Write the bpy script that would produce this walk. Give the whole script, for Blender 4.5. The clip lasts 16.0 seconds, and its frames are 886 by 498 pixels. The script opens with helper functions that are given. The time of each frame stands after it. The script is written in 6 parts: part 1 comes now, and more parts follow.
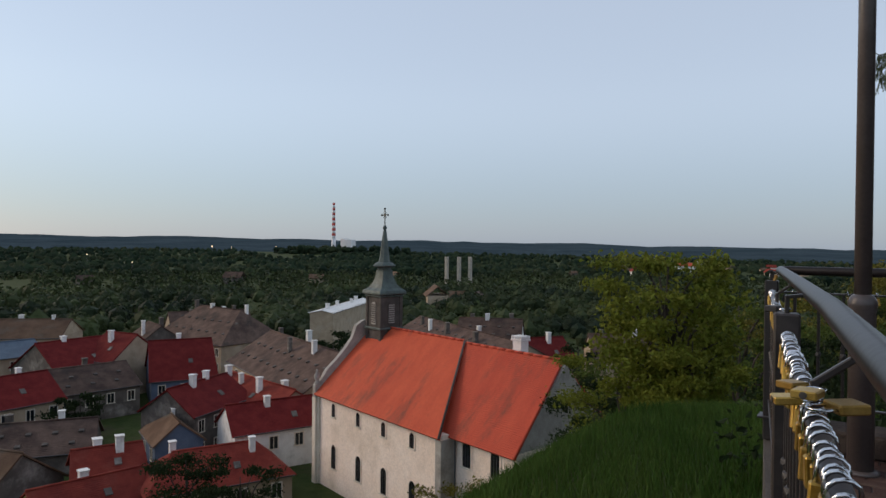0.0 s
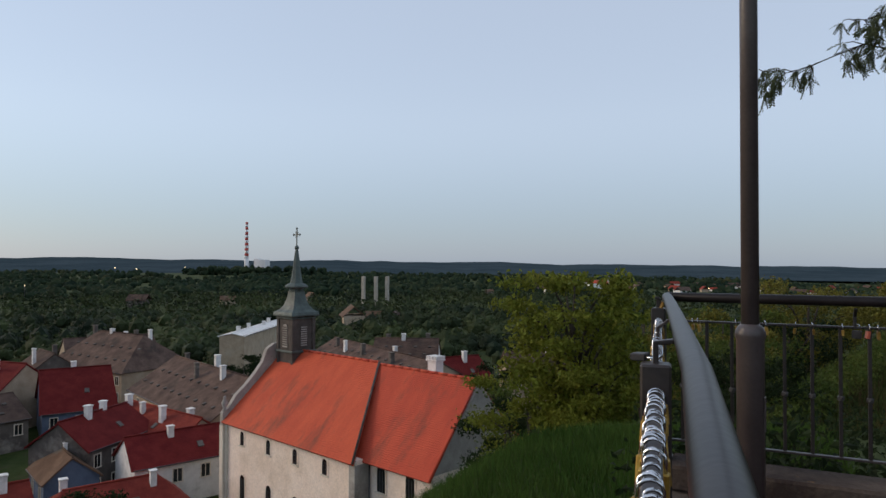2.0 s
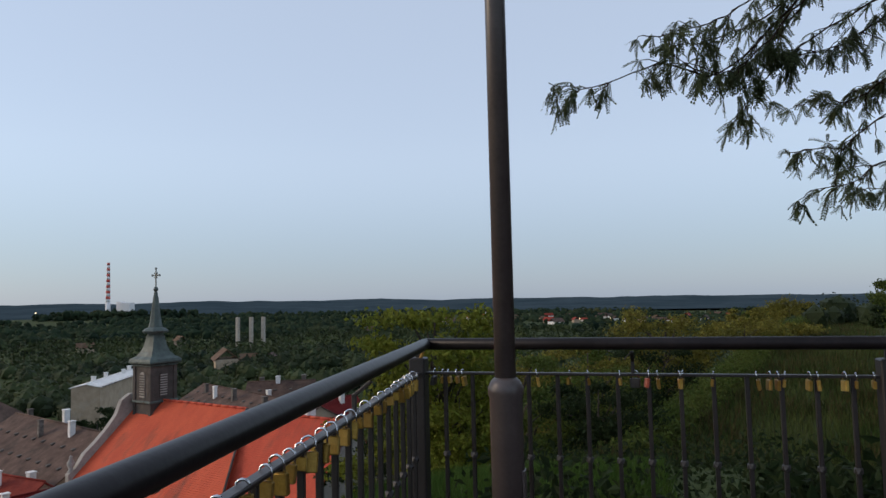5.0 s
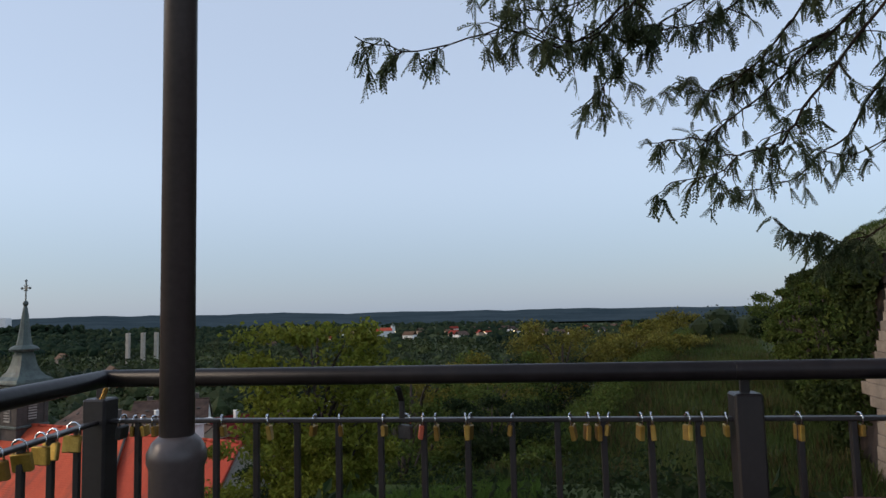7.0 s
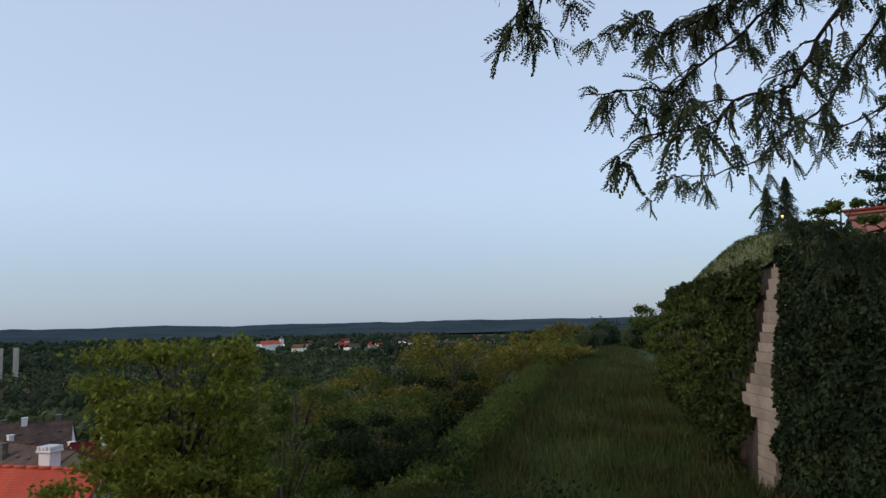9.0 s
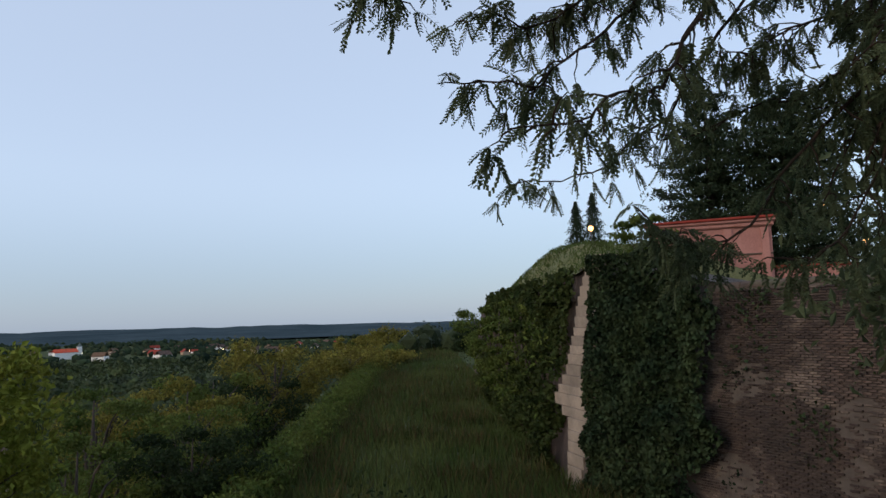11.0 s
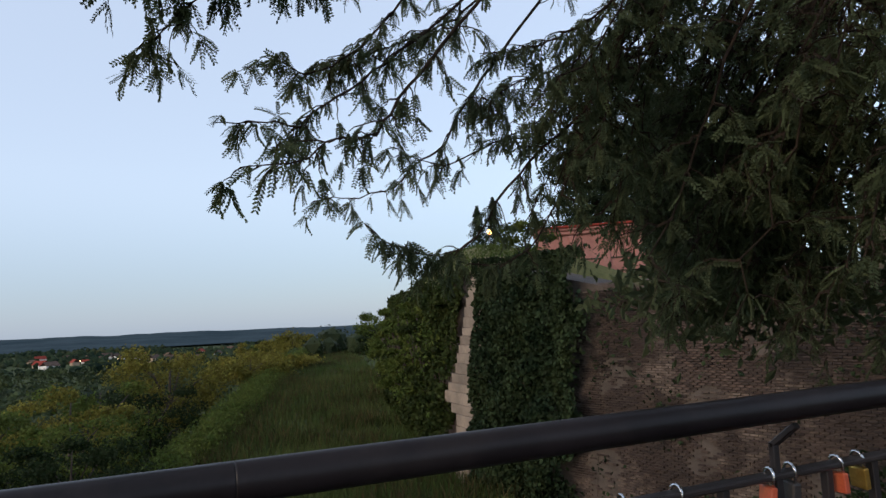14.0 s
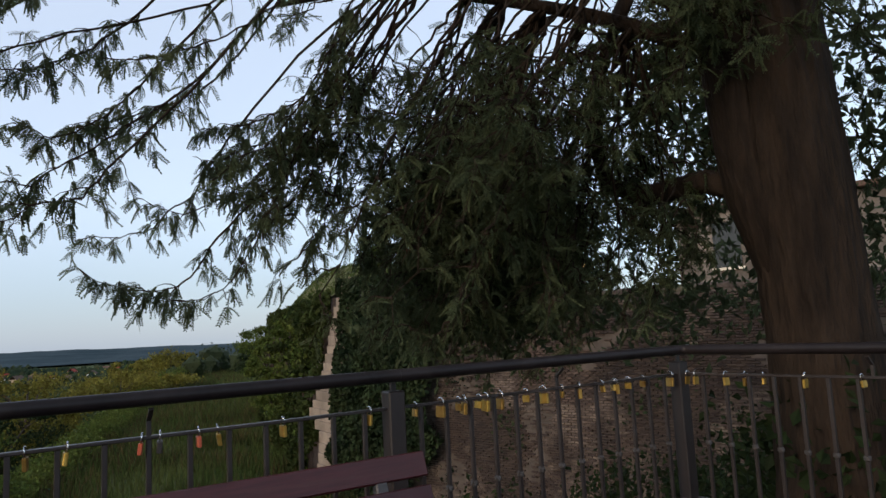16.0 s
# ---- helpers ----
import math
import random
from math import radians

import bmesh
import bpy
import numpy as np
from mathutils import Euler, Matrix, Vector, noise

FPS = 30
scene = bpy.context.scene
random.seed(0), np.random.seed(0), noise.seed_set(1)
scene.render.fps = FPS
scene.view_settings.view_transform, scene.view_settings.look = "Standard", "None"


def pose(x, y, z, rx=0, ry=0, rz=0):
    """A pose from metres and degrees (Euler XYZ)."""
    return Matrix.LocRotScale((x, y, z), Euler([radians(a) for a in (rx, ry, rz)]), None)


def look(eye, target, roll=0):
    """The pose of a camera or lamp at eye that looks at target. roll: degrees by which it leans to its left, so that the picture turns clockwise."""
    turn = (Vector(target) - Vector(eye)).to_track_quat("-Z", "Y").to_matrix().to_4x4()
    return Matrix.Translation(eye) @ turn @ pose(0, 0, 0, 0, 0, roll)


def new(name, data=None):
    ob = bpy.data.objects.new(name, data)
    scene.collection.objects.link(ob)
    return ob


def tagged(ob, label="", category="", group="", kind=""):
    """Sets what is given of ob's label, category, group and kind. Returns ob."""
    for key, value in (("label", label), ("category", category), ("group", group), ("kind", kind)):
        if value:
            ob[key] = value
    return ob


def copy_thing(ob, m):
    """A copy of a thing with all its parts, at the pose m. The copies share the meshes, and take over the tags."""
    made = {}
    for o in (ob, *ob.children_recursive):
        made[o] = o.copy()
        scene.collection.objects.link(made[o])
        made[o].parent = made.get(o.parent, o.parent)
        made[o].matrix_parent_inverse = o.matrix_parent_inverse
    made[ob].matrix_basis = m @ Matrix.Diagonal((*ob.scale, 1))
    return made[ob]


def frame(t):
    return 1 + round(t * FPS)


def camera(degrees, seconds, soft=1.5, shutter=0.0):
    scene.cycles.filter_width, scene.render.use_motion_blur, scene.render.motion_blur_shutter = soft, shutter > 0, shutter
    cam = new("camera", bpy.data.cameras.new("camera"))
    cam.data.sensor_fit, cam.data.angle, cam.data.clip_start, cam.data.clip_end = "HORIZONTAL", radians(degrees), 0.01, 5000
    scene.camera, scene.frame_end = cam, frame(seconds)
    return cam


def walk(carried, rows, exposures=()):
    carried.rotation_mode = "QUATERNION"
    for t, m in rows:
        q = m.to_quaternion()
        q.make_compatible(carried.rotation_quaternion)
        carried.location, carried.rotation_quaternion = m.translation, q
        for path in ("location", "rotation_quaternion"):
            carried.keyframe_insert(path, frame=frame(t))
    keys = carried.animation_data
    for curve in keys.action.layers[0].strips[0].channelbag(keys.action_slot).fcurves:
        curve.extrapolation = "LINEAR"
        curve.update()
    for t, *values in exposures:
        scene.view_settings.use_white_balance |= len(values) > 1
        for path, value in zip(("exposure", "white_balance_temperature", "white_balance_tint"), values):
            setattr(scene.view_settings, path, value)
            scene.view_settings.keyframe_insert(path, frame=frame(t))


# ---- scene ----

cam = camera(66.6, 16.0)
PATH = [
    (0, (0.638, -4.787, 1.238), (-0.452, -3.11, 1.22), 0.6),
    (0.5, (0.659, -4.617, 1.262), (-0.379, -2.908, 1.26), 0.5),
    (1, (0.686, -4.494, 1.278), (-0.3, -2.754, 1.292), 0.4),
    (1.5, (0.684, -4.348, 1.283), (-0.248, -2.579, 1.312), 0.2),
    (2, (0.657, -4.157, 1.281), (-0.22, -2.36, 1.322), 0.2),
    (2.5, (0.637, -3.966, 1.29), (-0.178, -2.14, 1.346), -0.0),
    (3, (0.664, -3.813, 1.311), (-0.091, -1.962, 1.388), -0.2),
    (3.5, (0.724, -3.633, 1.335), (0.027, -1.761, 1.43), -0.4),
    (4, (0.777, -3.463, 1.324), (0.138, -1.572, 1.439), -0.5),
    (6.3, (1.409, -2.517, 1.294), (1.018, -0.562, 1.457), -1.5),
    (6.5, (1.414, -2.389, 1.305), (1.057, -0.428, 1.469), -1.3),
    (7, (1.468, -2.048, 1.277), (1.196, -0.074, 1.456), -1.5),
    (7.5, (1.47, -1.67, 1.284), (1.275, 0.311, 1.477), -1.6),
    (8, (1.438, -1.188, 1.298), (1.312, 0.798, 1.503), -1.4),
    (8.5, (1.431, -0.800, 1.268), (1.394, 1.188, 1.484), -1.5),
    (9, (1.457, -0.439, 1.324), (1.503, 1.55, 1.529), -1.7),
    (9.5, (1.456, -0.158, 1.389), (1.688, 1.817, 1.594), -1.8),
    (9.7, (1.436, -0.125, 1.370), (1.754, 1.839, 1.575), -1.7),
    (11.8, (1.417, 0.015, 1.36), (2.03, 1.907, 1.575), -2.15),
    (12, (1.416, 0.006, 1.371), (2.055, 1.888, 1.593), -2.2),
    (12.5, (1.445, -0.167, 1.365), (2.126, 1.7, 1.586), -2.4),
    (13, (1.559, -0.353, 1.33), (2.28, 1.5, 1.546), -2.5),
    (13.5, (1.702, -0.618, 1.270), (2.463, 1.22, 1.471), -2.6),
    (14, (1.899, -0.988, 1.286), (2.703, 0.833, 1.486), -2.8),
    (14.5, (2.102, -1.436, 1.29), (2.961, 0.358, 1.497), -2.4),
    (15, (2.301, -1.805, 1.3), (3.237, -0.05, 1.51), -2.5),
    (15.5, (2.476, -2.182, 1.303), (3.482, -0.468, 1.523), -2.7),
    (16, (2.606, -2.63, 1.276), (3.68, -0.959, 1.51), -2.9),
]
walk(cam, [(t, look(eye, target, roll)) for t, eye, target, roll in PATH],
     [(0, -0.10, 6780, 10), (3.5, -0.06, 6640, 10), (7, 0.0, 6500, 10), (9.5, 0.02, 6380, 10), (12.5, 0.15, 6500, 10), (14.5, 0.25, 6600, 10), (16, 0.34, 6760, 10)])
# ---- sky, sun, exposure ----
SUN_AZ = 106.0          # degrees to the left of +Y
world = bpy.data.worlds.new("dusk")
scene.world = world
world.use_nodes = True
wn = world.node_tree.nodes
wl = world.node_tree.links
sky = wn.new("ShaderNodeTexSky")
sky.sky_type = "NISHITA"
sky.sun_disc = False
sky.sun_elevation = radians(14.0)
sky.sun_rotation = radians(-SUN_AZ)
sky.altitude = 100
sky.air_density = 1.0
sky.dust_density = 0.6
sky.ozone_density = 1.5
wn["Background"].inputs["Strength"].default_value = 0.138
veil = wn.new("ShaderNodeMix")          # thin even evening haze over the whole sky
veil.data_type = "RGBA"
veil.inputs["Factor"].default_value = 0.55
veil.inputs["B"].default_value = (5.6, 6.5, 8.2, 1)
wl.new(sky.outputs[0], veil.inputs["A"])
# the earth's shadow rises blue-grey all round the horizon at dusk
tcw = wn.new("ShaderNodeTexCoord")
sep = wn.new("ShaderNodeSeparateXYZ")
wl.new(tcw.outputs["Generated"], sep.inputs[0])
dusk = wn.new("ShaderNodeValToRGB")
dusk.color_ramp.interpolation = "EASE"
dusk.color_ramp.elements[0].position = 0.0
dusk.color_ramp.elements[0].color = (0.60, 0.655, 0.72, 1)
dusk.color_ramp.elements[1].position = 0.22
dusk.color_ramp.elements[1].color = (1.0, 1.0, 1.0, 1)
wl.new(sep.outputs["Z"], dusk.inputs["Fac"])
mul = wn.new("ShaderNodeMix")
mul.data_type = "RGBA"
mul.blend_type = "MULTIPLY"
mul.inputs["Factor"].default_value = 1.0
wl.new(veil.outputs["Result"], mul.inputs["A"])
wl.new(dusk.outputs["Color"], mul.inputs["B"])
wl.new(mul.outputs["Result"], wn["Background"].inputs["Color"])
sun = new("sun", bpy.data.lights.new("sun", "SUN"))
sun.data.energy = 1.5
sun.data.angle = radians(25)
sun.data.color = (1.0, 0.78, 0.58)
_az = radians(SUN_AZ)
sun.matrix_world = look((-200 * math.sin(_az), 200 * math.cos(_az), 90), (0, 0, 0))


# ---- materials ----
def mat(name, a, b, rough=0.7, scale=4.0, fine=40.0, bump=0.2, metal=0.0, rnd=0.0, island=0.0, c=None, spec=0.5, dist=0.02, stretch=(1, 1, 1)):
    """Two-scale procedural surface: broad patches from a to b, fine grain, optional stains c."""
    m = bpy.data.materials.new(name)
    m.use_nodes = True
    n, l = m.node_tree.nodes, m.node_tree.links
    bs = n["Principled BSDF"]
    bs.inputs["Roughness"].default_value = rough
    bs.inputs["Metallic"].default_value = metal
    bs.inputs["Specular IOR Level"].default_value = spec
    tc = n.new("ShaderNodeTexCoord")
    mp = n.new("ShaderNodeMapping")
    mp.inputs["Scale"].default_value = stretch
    l.new(tc.outputs["Object"], mp.inputs["Vector"])
    big = n.new("ShaderNodeTexNoise")
    big.inputs["Scale"].default_value = scale
    big.inputs["Detail"].default_value = 5
    big.inputs["Roughness"].default_value = 0.6
    sm = n.new("ShaderNodeTexNoise")
    sm.inputs["Scale"].default_value = fine
    sm.inputs["Detail"].default_value = 3
    for t in (big, sm):
        l.new(mp.outputs[0], t.inputs["Vector"])
    ramp = n.new("ShaderNodeValToRGB")
    ramp.color_ramp.elements[0].position = 0.35
    ramp.color_ramp.elements[1].position = 0.65
    ramp.color_ramp.elements[0].color = (*a, 1)
    ramp.color_ramp.elements[1].color = (*b, 1)
    l.new(big.outputs["Fac"], ramp.inputs["Fac"])
    out = ramp.outputs["Color"]
    if c:
        st = n.new("ShaderNodeTexNoise")
        st.inputs["Scale"].default_value = scale * 0.45
        st.inputs["Detail"].default_value = 8
        st.inputs["Roughness"].default_value = 0.7
        l.new(mp.outputs[0], st.inputs["Vector"])
        r2 = n.new("ShaderNodeMapRange")
        r2.inputs["From Min"].default_value = 0.52
        r2.inputs["From Max"].default_value = 0.68
        l.new(st.outputs["Fac"], r2.inputs["Value"])
        mx = n.new("ShaderNodeMix")
        mx.data_type = "RGBA"
        l.new(r2.outputs[0], mx.inputs["Factor"])
        l.new(out, mx.inputs["A"])
        mx.inputs["B"].default_value = (*c, 1)
        out = mx.outputs["Result"]
    hs = n.new("ShaderNodeHueSaturation")
    l.new(out, hs.inputs["Color"])
    val = n.new("ShaderNodeMath")
    val.operation = "MULTIPLY_ADD"
    l.new(sm.outputs["Fac"], val.inputs[0])
    val.inputs[1].default_value = 0.5
    val.inputs[2].default_value = 0.75
    src = val.outputs[0]
    for amount, node, sock in ((rnd, "ShaderNodeObjectInfo", "Random"), (island, "ShaderNodeNewGeometry", "Random Per Island")):
        if amount:
            o = n.new(node)
            k = n.new("ShaderNodeMath")
            k.operation = "MULTIPLY_ADD"
            l.new(o.outputs[sock], k.inputs[0])
            k.inputs[1].default_value = 2 * amount
            k.inputs[2].default_value = 1 - amount
            p = n.new("ShaderNodeMath")
            p.operation = "MULTIPLY"
            l.new(src, p.inputs[0])
            l.new(k.outputs[0], p.inputs[1])
            src = p.outputs[0]
            h = n.new("ShaderNodeMath")
            h.operation = "MULTIPLY_ADD"
            l.new(o.outputs[sock], h.inputs[0])
            h.inputs[1].default_value = 0.06 * amount
            h.inputs[2].default_value = 0.5 - 0.03 * amount
            l.new(h.outputs[0], hs.inputs["Hue"])
    l.new(src, hs.inputs["Value"])
    l.new(hs.outputs[0], bs.inputs["Base Color"])
    if bump:
        bp = n.new("ShaderNodeBump")
        bp.inputs["Strength"].default_value = bump
        bp.inputs["Distance"].default_value = dist
        l.new(sm.outputs["Fac"], bp.inputs["Height"])
        l.new(bp.outputs[0], bs.inputs["Normal"])
    return m


def leafmat(name, a, b, scale=0.6, island=0.35, trans=0.35):
    m = mat(name, a, b, rough=0.7, scale=scale, fine=6, bump=0, island=island, spec=0.1)
    n, l = m.node_tree.nodes, m.node_tree.links
    bs = n["Principled BSDF"]
    col = bs.inputs["Base Color"].links[0].from_socket
    tr = n.new("ShaderNodeBsdfTranslucent")
    l.new(col, tr.inputs["Color"])
    mix = n.new("ShaderNodeMixShader")
    mix.inputs[0].default_value = trans
    l.new(bs.outputs[0], mix.inputs[1])
    l.new(tr.outputs[0], mix.inputs[2])
    l.new(mix.outputs[0], n["Material Output"].inputs["Surface"])
    return m


def glow(name, color, strength):
    m = bpy.data.materials.new(name)
    m.use_nodes = True
    bs = m.node_tree.nodes["Principled BSDF"]
    bs.inputs["Base Color"].default_value = (*color, 1)
    bs.inputs["Emission Color"].default_value = (*color, 1)
    bs.inputs["Emission Strength"].default_value = strength
    return m


M = {}
M["paint"] = mat("brown_paint", (0.018, 0.014, 0.014), (0.028, 0.022, 0.021), rough=0.42, scale=3, fine=60, bump=0.04, c=(0.06, 0.044, 0.037), spec=0.5)
M["tube"] = mat("handrail_paint", (0.012, 0.010, 0.011), (0.02, 0.016, 0.017), rough=0.36, scale=4, fine=30, bump=0.04, c=(0.03, 0.024, 0.023), spec=0.2)
M["brass"] = mat("brass", (0.38, 0.225, 0.05), (0.52, 0.335, 0.09), rough=0.42, scale=30, fine=200, bump=0.05, metal=0.85, rnd=0.25)
M["steel"] = mat("steel", (0.6, 0.6, 0.62), (0.75, 0.75, 0.76), rough=0.22, scale=30, fine=200, bump=0.03, metal=1.0, rnd=0.1)
M["redlock"] = mat("red_lock", (0.45, 0.08, 0.04), (0.5, 0.12, 0.05), rough=0.4, scale=20, fine=200, bump=0.05)
M["paver"] = mat("pavers", (0.055, 0.027, 0.022), (0.082, 0.045, 0.035), spec=0.2, rough=0.9, scale=3, fine=60, bump=0.5, rnd=0.3, c=(0.12, 0.09, 0.07))
M["mortar"] = mat("mortar", (0.05, 0.04, 0.033), (0.085, 0.068, 0.056), rough=0.95, scale=2, fine=40, bump=0.6)
M["plinth"] = mat("plinth_concrete", (0.034, 0.024, 0.021), (0.052, 0.038, 0.032), spec=0.15, rough=0.9, scale=3, fine=50, bump=0.5, c=(0.12, 0.09, 0.07))
M["ground"] = mat("meadow_soil", (0.028, 0.045, 0.012), (0.05, 0.065, 0.02), rough=0.95, scale=0.5, fine=6, bump=0.6, c=(0.05, 0.045, 0.025), dist=0.1, spec=0.1)
M["church_wall"] = mat("cream_render", (0.84, 0.68, 0.56), (0.88, 0.74, 0.63), rough=0.9, scale=0.5, fine=6, bump=0.15, c=(0.72, 0.58, 0.46))
M["church_roof"] = mat("orange_tiles", (0.42, 0.052, 0.022), (0.50, 0.072, 0.03), rough=0.85, scale=0.5, fine=9, bump=0.3, c=(0.15, 0.045, 0.026), rnd=0.1, stretch=(1.3, 0.45, 0.45))
M["stone"] = mat("old_stone", (0.16, 0.128, 0.10), (0.25, 0.20, 0.155), rough=0.92, scale=1.2, fine=14, bump=0.7, c=(0.2, 0.16, 0.12), rnd=0.2, island=0.2)
M["brick"] = mat("old_brick", (0.028, 0.018, 0.015), (0.06, 0.038, 0.03), rough=0.95, scale=0.9, fine=24, bump=0.6, c=(0.20, 0.15, 0.12), rnd=0.45, island=0.45)
M["copper"] = mat("dark_copper", (0.045, 0.06, 0.055), (0.09, 0.12, 0.105), rough=0.6, scale=1.0, fine=14, bump=0.25, c=(0.14, 0.17, 0.15))
M["tower"] = mat("tower_boards", (0.05, 0.042, 0.036), (0.085, 0.07, 0.06), rough=0.85, scale=1.0, fine=12, bump=0.4, c=(0.12, 0.10, 0.085))


# ---- mesh helpers ----
def link_mesh(name, verts, faces, material, parent=None, label="", smooth=False):
    me = bpy.data.meshes.new(name)
    me.from_pydata(verts, [], faces)
    if material:
        me.materials.append(material)
    me.update()
    if smooth:
        me.shade_smooth()
    ob = new(name, me)
    if parent:
        ob.parent = parent
    if label:
        ob["label"] = label
    return ob


def part(name, bm, material, parent=None, label="", smooth=False):
    me = bpy.data.meshes.new(name)
    bm.to_mesh(me)
    bm.free()
    me.materials.append(material)
    if smooth:
        me.shade_smooth()
    ob = new(name, me)
    if parent:
        ob.parent = parent
    if label:
        ob["label"] = label
    return ob


def empty(name, label="", category="", group="", kind="", m=None):
    ob = new(name)
    ob.empty_display_size = 0.2
    if m:
        ob.matrix_basis = m
    return tagged(ob, label, category, group, kind)


def add_box(bm, lo, hi, m=None, bevel=0.0):
    """A box from corner lo to corner hi, with bevelled edges."""
    c = [(a + b) / 2 for a, b in zip(lo, hi)]
    s = [b - a for a, b in zip(lo, hi)]
    mm = Matrix.Translation(c) @ Matrix.Diagonal((*s, 1))
    g = bmesh.ops.create_cube(bm, size=1, matrix=(m or Matrix()) @ mm)
    if bevel:
        edges = list({e for v in g["verts"] for e in v.link_edges})
        bmesh.ops.bevel(bm, geom=edges, offset=bevel, segments=1, affect="EDGES")
    return g


def box(name, lo, hi, material, parent=None, label="", bevel=0.0, m=None):
    bm = bmesh.new()
    add_box(bm, lo, hi, m, bevel)
    return part(name, bm, material, parent, label)


def tube_mesh(points, radii, sides=10, cap=True):
    """Vertices and faces of a tube along points."""
    pts = [Vector(p) for p in points]
    verts, faces = [], []
    up = Vector((0.0, 0.0, 1.0))
    for i, p in enumerate(pts):
        d = (pts[min(i + 1, len(pts) - 1)] - pts[max(i - 1, 0)]).normalized()
        a = d.cross(up if abs(d.z) < 0.95 else Vector((1, 0, 0))).normalized()
        b = d.cross(a)
        r = radii[i] if isinstance(radii, (list, tuple)) else radii
        for k in range(sides):
            w = 2 * math.pi * k / sides
            verts.append(p + r * (math.cos(w) * a + math.sin(w) * b))
    for i in range(len(pts) - 1):
        for k in range(sides):
            k2 = (k + 1) % sides
            faces.append((i * sides + k, i * sides + k2, (i + 1) * sides + k2, (i + 1) * sides + k))
    if cap:
        faces.append(tuple(range(sides - 1, -1, -1)))
        faces.append(tuple((len(pts) - 1) * sides + k for k in range(sides)))
    return verts, faces


def tube(name, points, radii, material, parent=None, label="", sides=12, smooth=True):
    v, f = tube_mesh(points, radii, sides)
    return link_mesh(name, v, f, material, parent, label, smooth)


def lathe(name, profile, material, parent=None, label="", sides=16, smooth=True, at=(0, 0, 0), turn=0.0):
    """A turned solid from (radius, height) pairs."""
    v, f = [], []
    for r, z in profile:
        for k in range(sides):
            w = 2 * math.pi * k / sides + turn
            v.append((at[0] + r * math.cos(w), at[1] + r * math.sin(w), at[2] + z))
    for i in range(len(profile) - 1):
        for k in range(sides):
            k2 = (k + 1) % sides
            f.append((i * sides + k, i * sides + k2, (i + 1) * sides + k2, (i + 1) * sides + k))
    f.append(tuple(range(sides - 1, -1, -1)))
    f.append(tuple((len(profile) - 1) * sides + k for k in range(sides)))
    return link_mesh(name, v, f, material, parent, label, smooth)


def prism(name, outline, axis_a, axis_b, origin, depth, material, parent=None, label=""):
    """An outline of (a, b) pairs in the plane of axis_a and axis_b, thickened by the vector depth."""
    A, B, O, D = Vector(axis_a), Vector(axis_b), Vector(origin), Vector(depth)
    front = [O + a * A + b * B for a, b in outline]
    n = len(front)
    v = front + [p + D for p in front]
    f = [tuple(range(n)), tuple(range(2 * n - 1, n - 1, -1))]
    f += [(i, i + n, (i + 1) % n + n, (i + 1) % n) for i in range(n)]
    ob = link_mesh(name, v, f, material, parent, label)
    bm = bmesh.new()
    bm.from_mesh(ob.data)
    bmesh.ops.recalc_face_normals(bm, faces=bm.faces)
    bm.to_mesh(ob.data)
    bm.free()
    return ob


# ---- the lie of the land ----
EDGE = [(2.2, -30.0), (-1.2, -8.0), (-2.7, 0.0), (-3.2, 7.0), (-1.5, 18.0), (1.6, 30.0), (22.0, 110.0), (41.0, 160.0), (90.0, 270.0)]
SHELF = [(-40, -0.6), (-2, -0.5), (2, -0.8), (7, -1.3), (12, -2.3), (18, -4.2), (25, -5.5), (110, -5.2), (150, -5.0), (175, -14.0), (230, -32.0)]


def lerp_table(table, q):
    if q <= table[0][0]:
        return table[0][1]
    for (a, u), (b, v) in zip(table, table[1:]):
        if q <= b:
            k = (q - a) / (b - a)
            return u + (v - u) * k
    return table[-1][1]


PLAIN = [(150, -27), (450, -36), (1500, -56), (2500, -58), (5000, -60)]
EDGE_YX = [(y, x) for x, y in EDGE]


def land(x, y):
    """Height of the ground."""
    e = lerp_table(EDGE_YX, y)
    d = e - x                       # how far out over the edge of the hill
    r = math.hypot(x, y)
    plain = lerp_table(PLAIN, r) + (0.0098 * -x - 0.0033 * r) * min(1.0, max(0.0, (r - 800) / 1500))
    shelf = lerp_table(SHELF, y)
    if y > 200:
        return plain
    bend = 0.5 * noise.noise(Vector((x * 0.08, y * 0.08, 0)))
    near = max(0.0, 1 - abs(y) / 20.0)
    if d <= 0:
        z = shelf - near * 0.22 * max(0.0, 3.5 + d) * (1 if y < 12 else 0) + bend * min(1, -d * 0.1)
    else:
        s = 0.55 * d + 0.06 * d * d
        z = shelf - near * 0.77 - min(s, 0.78 * d + 1.0) + bend
    # the dry moat at the foot of the bastion
    moat = min(1.0, max(0.0, (x - 3.5) / 7.0)) * min(1.0, max(0.0, (y + 4.0 + 0.9 * (x - 7.0) if x > 7.0 else y - 1.0) / 6.0))
    z = min(z, z + (-5.6 - z) * moat) if y < 30 else z
    return max(plain + 0.4 * bend, z)


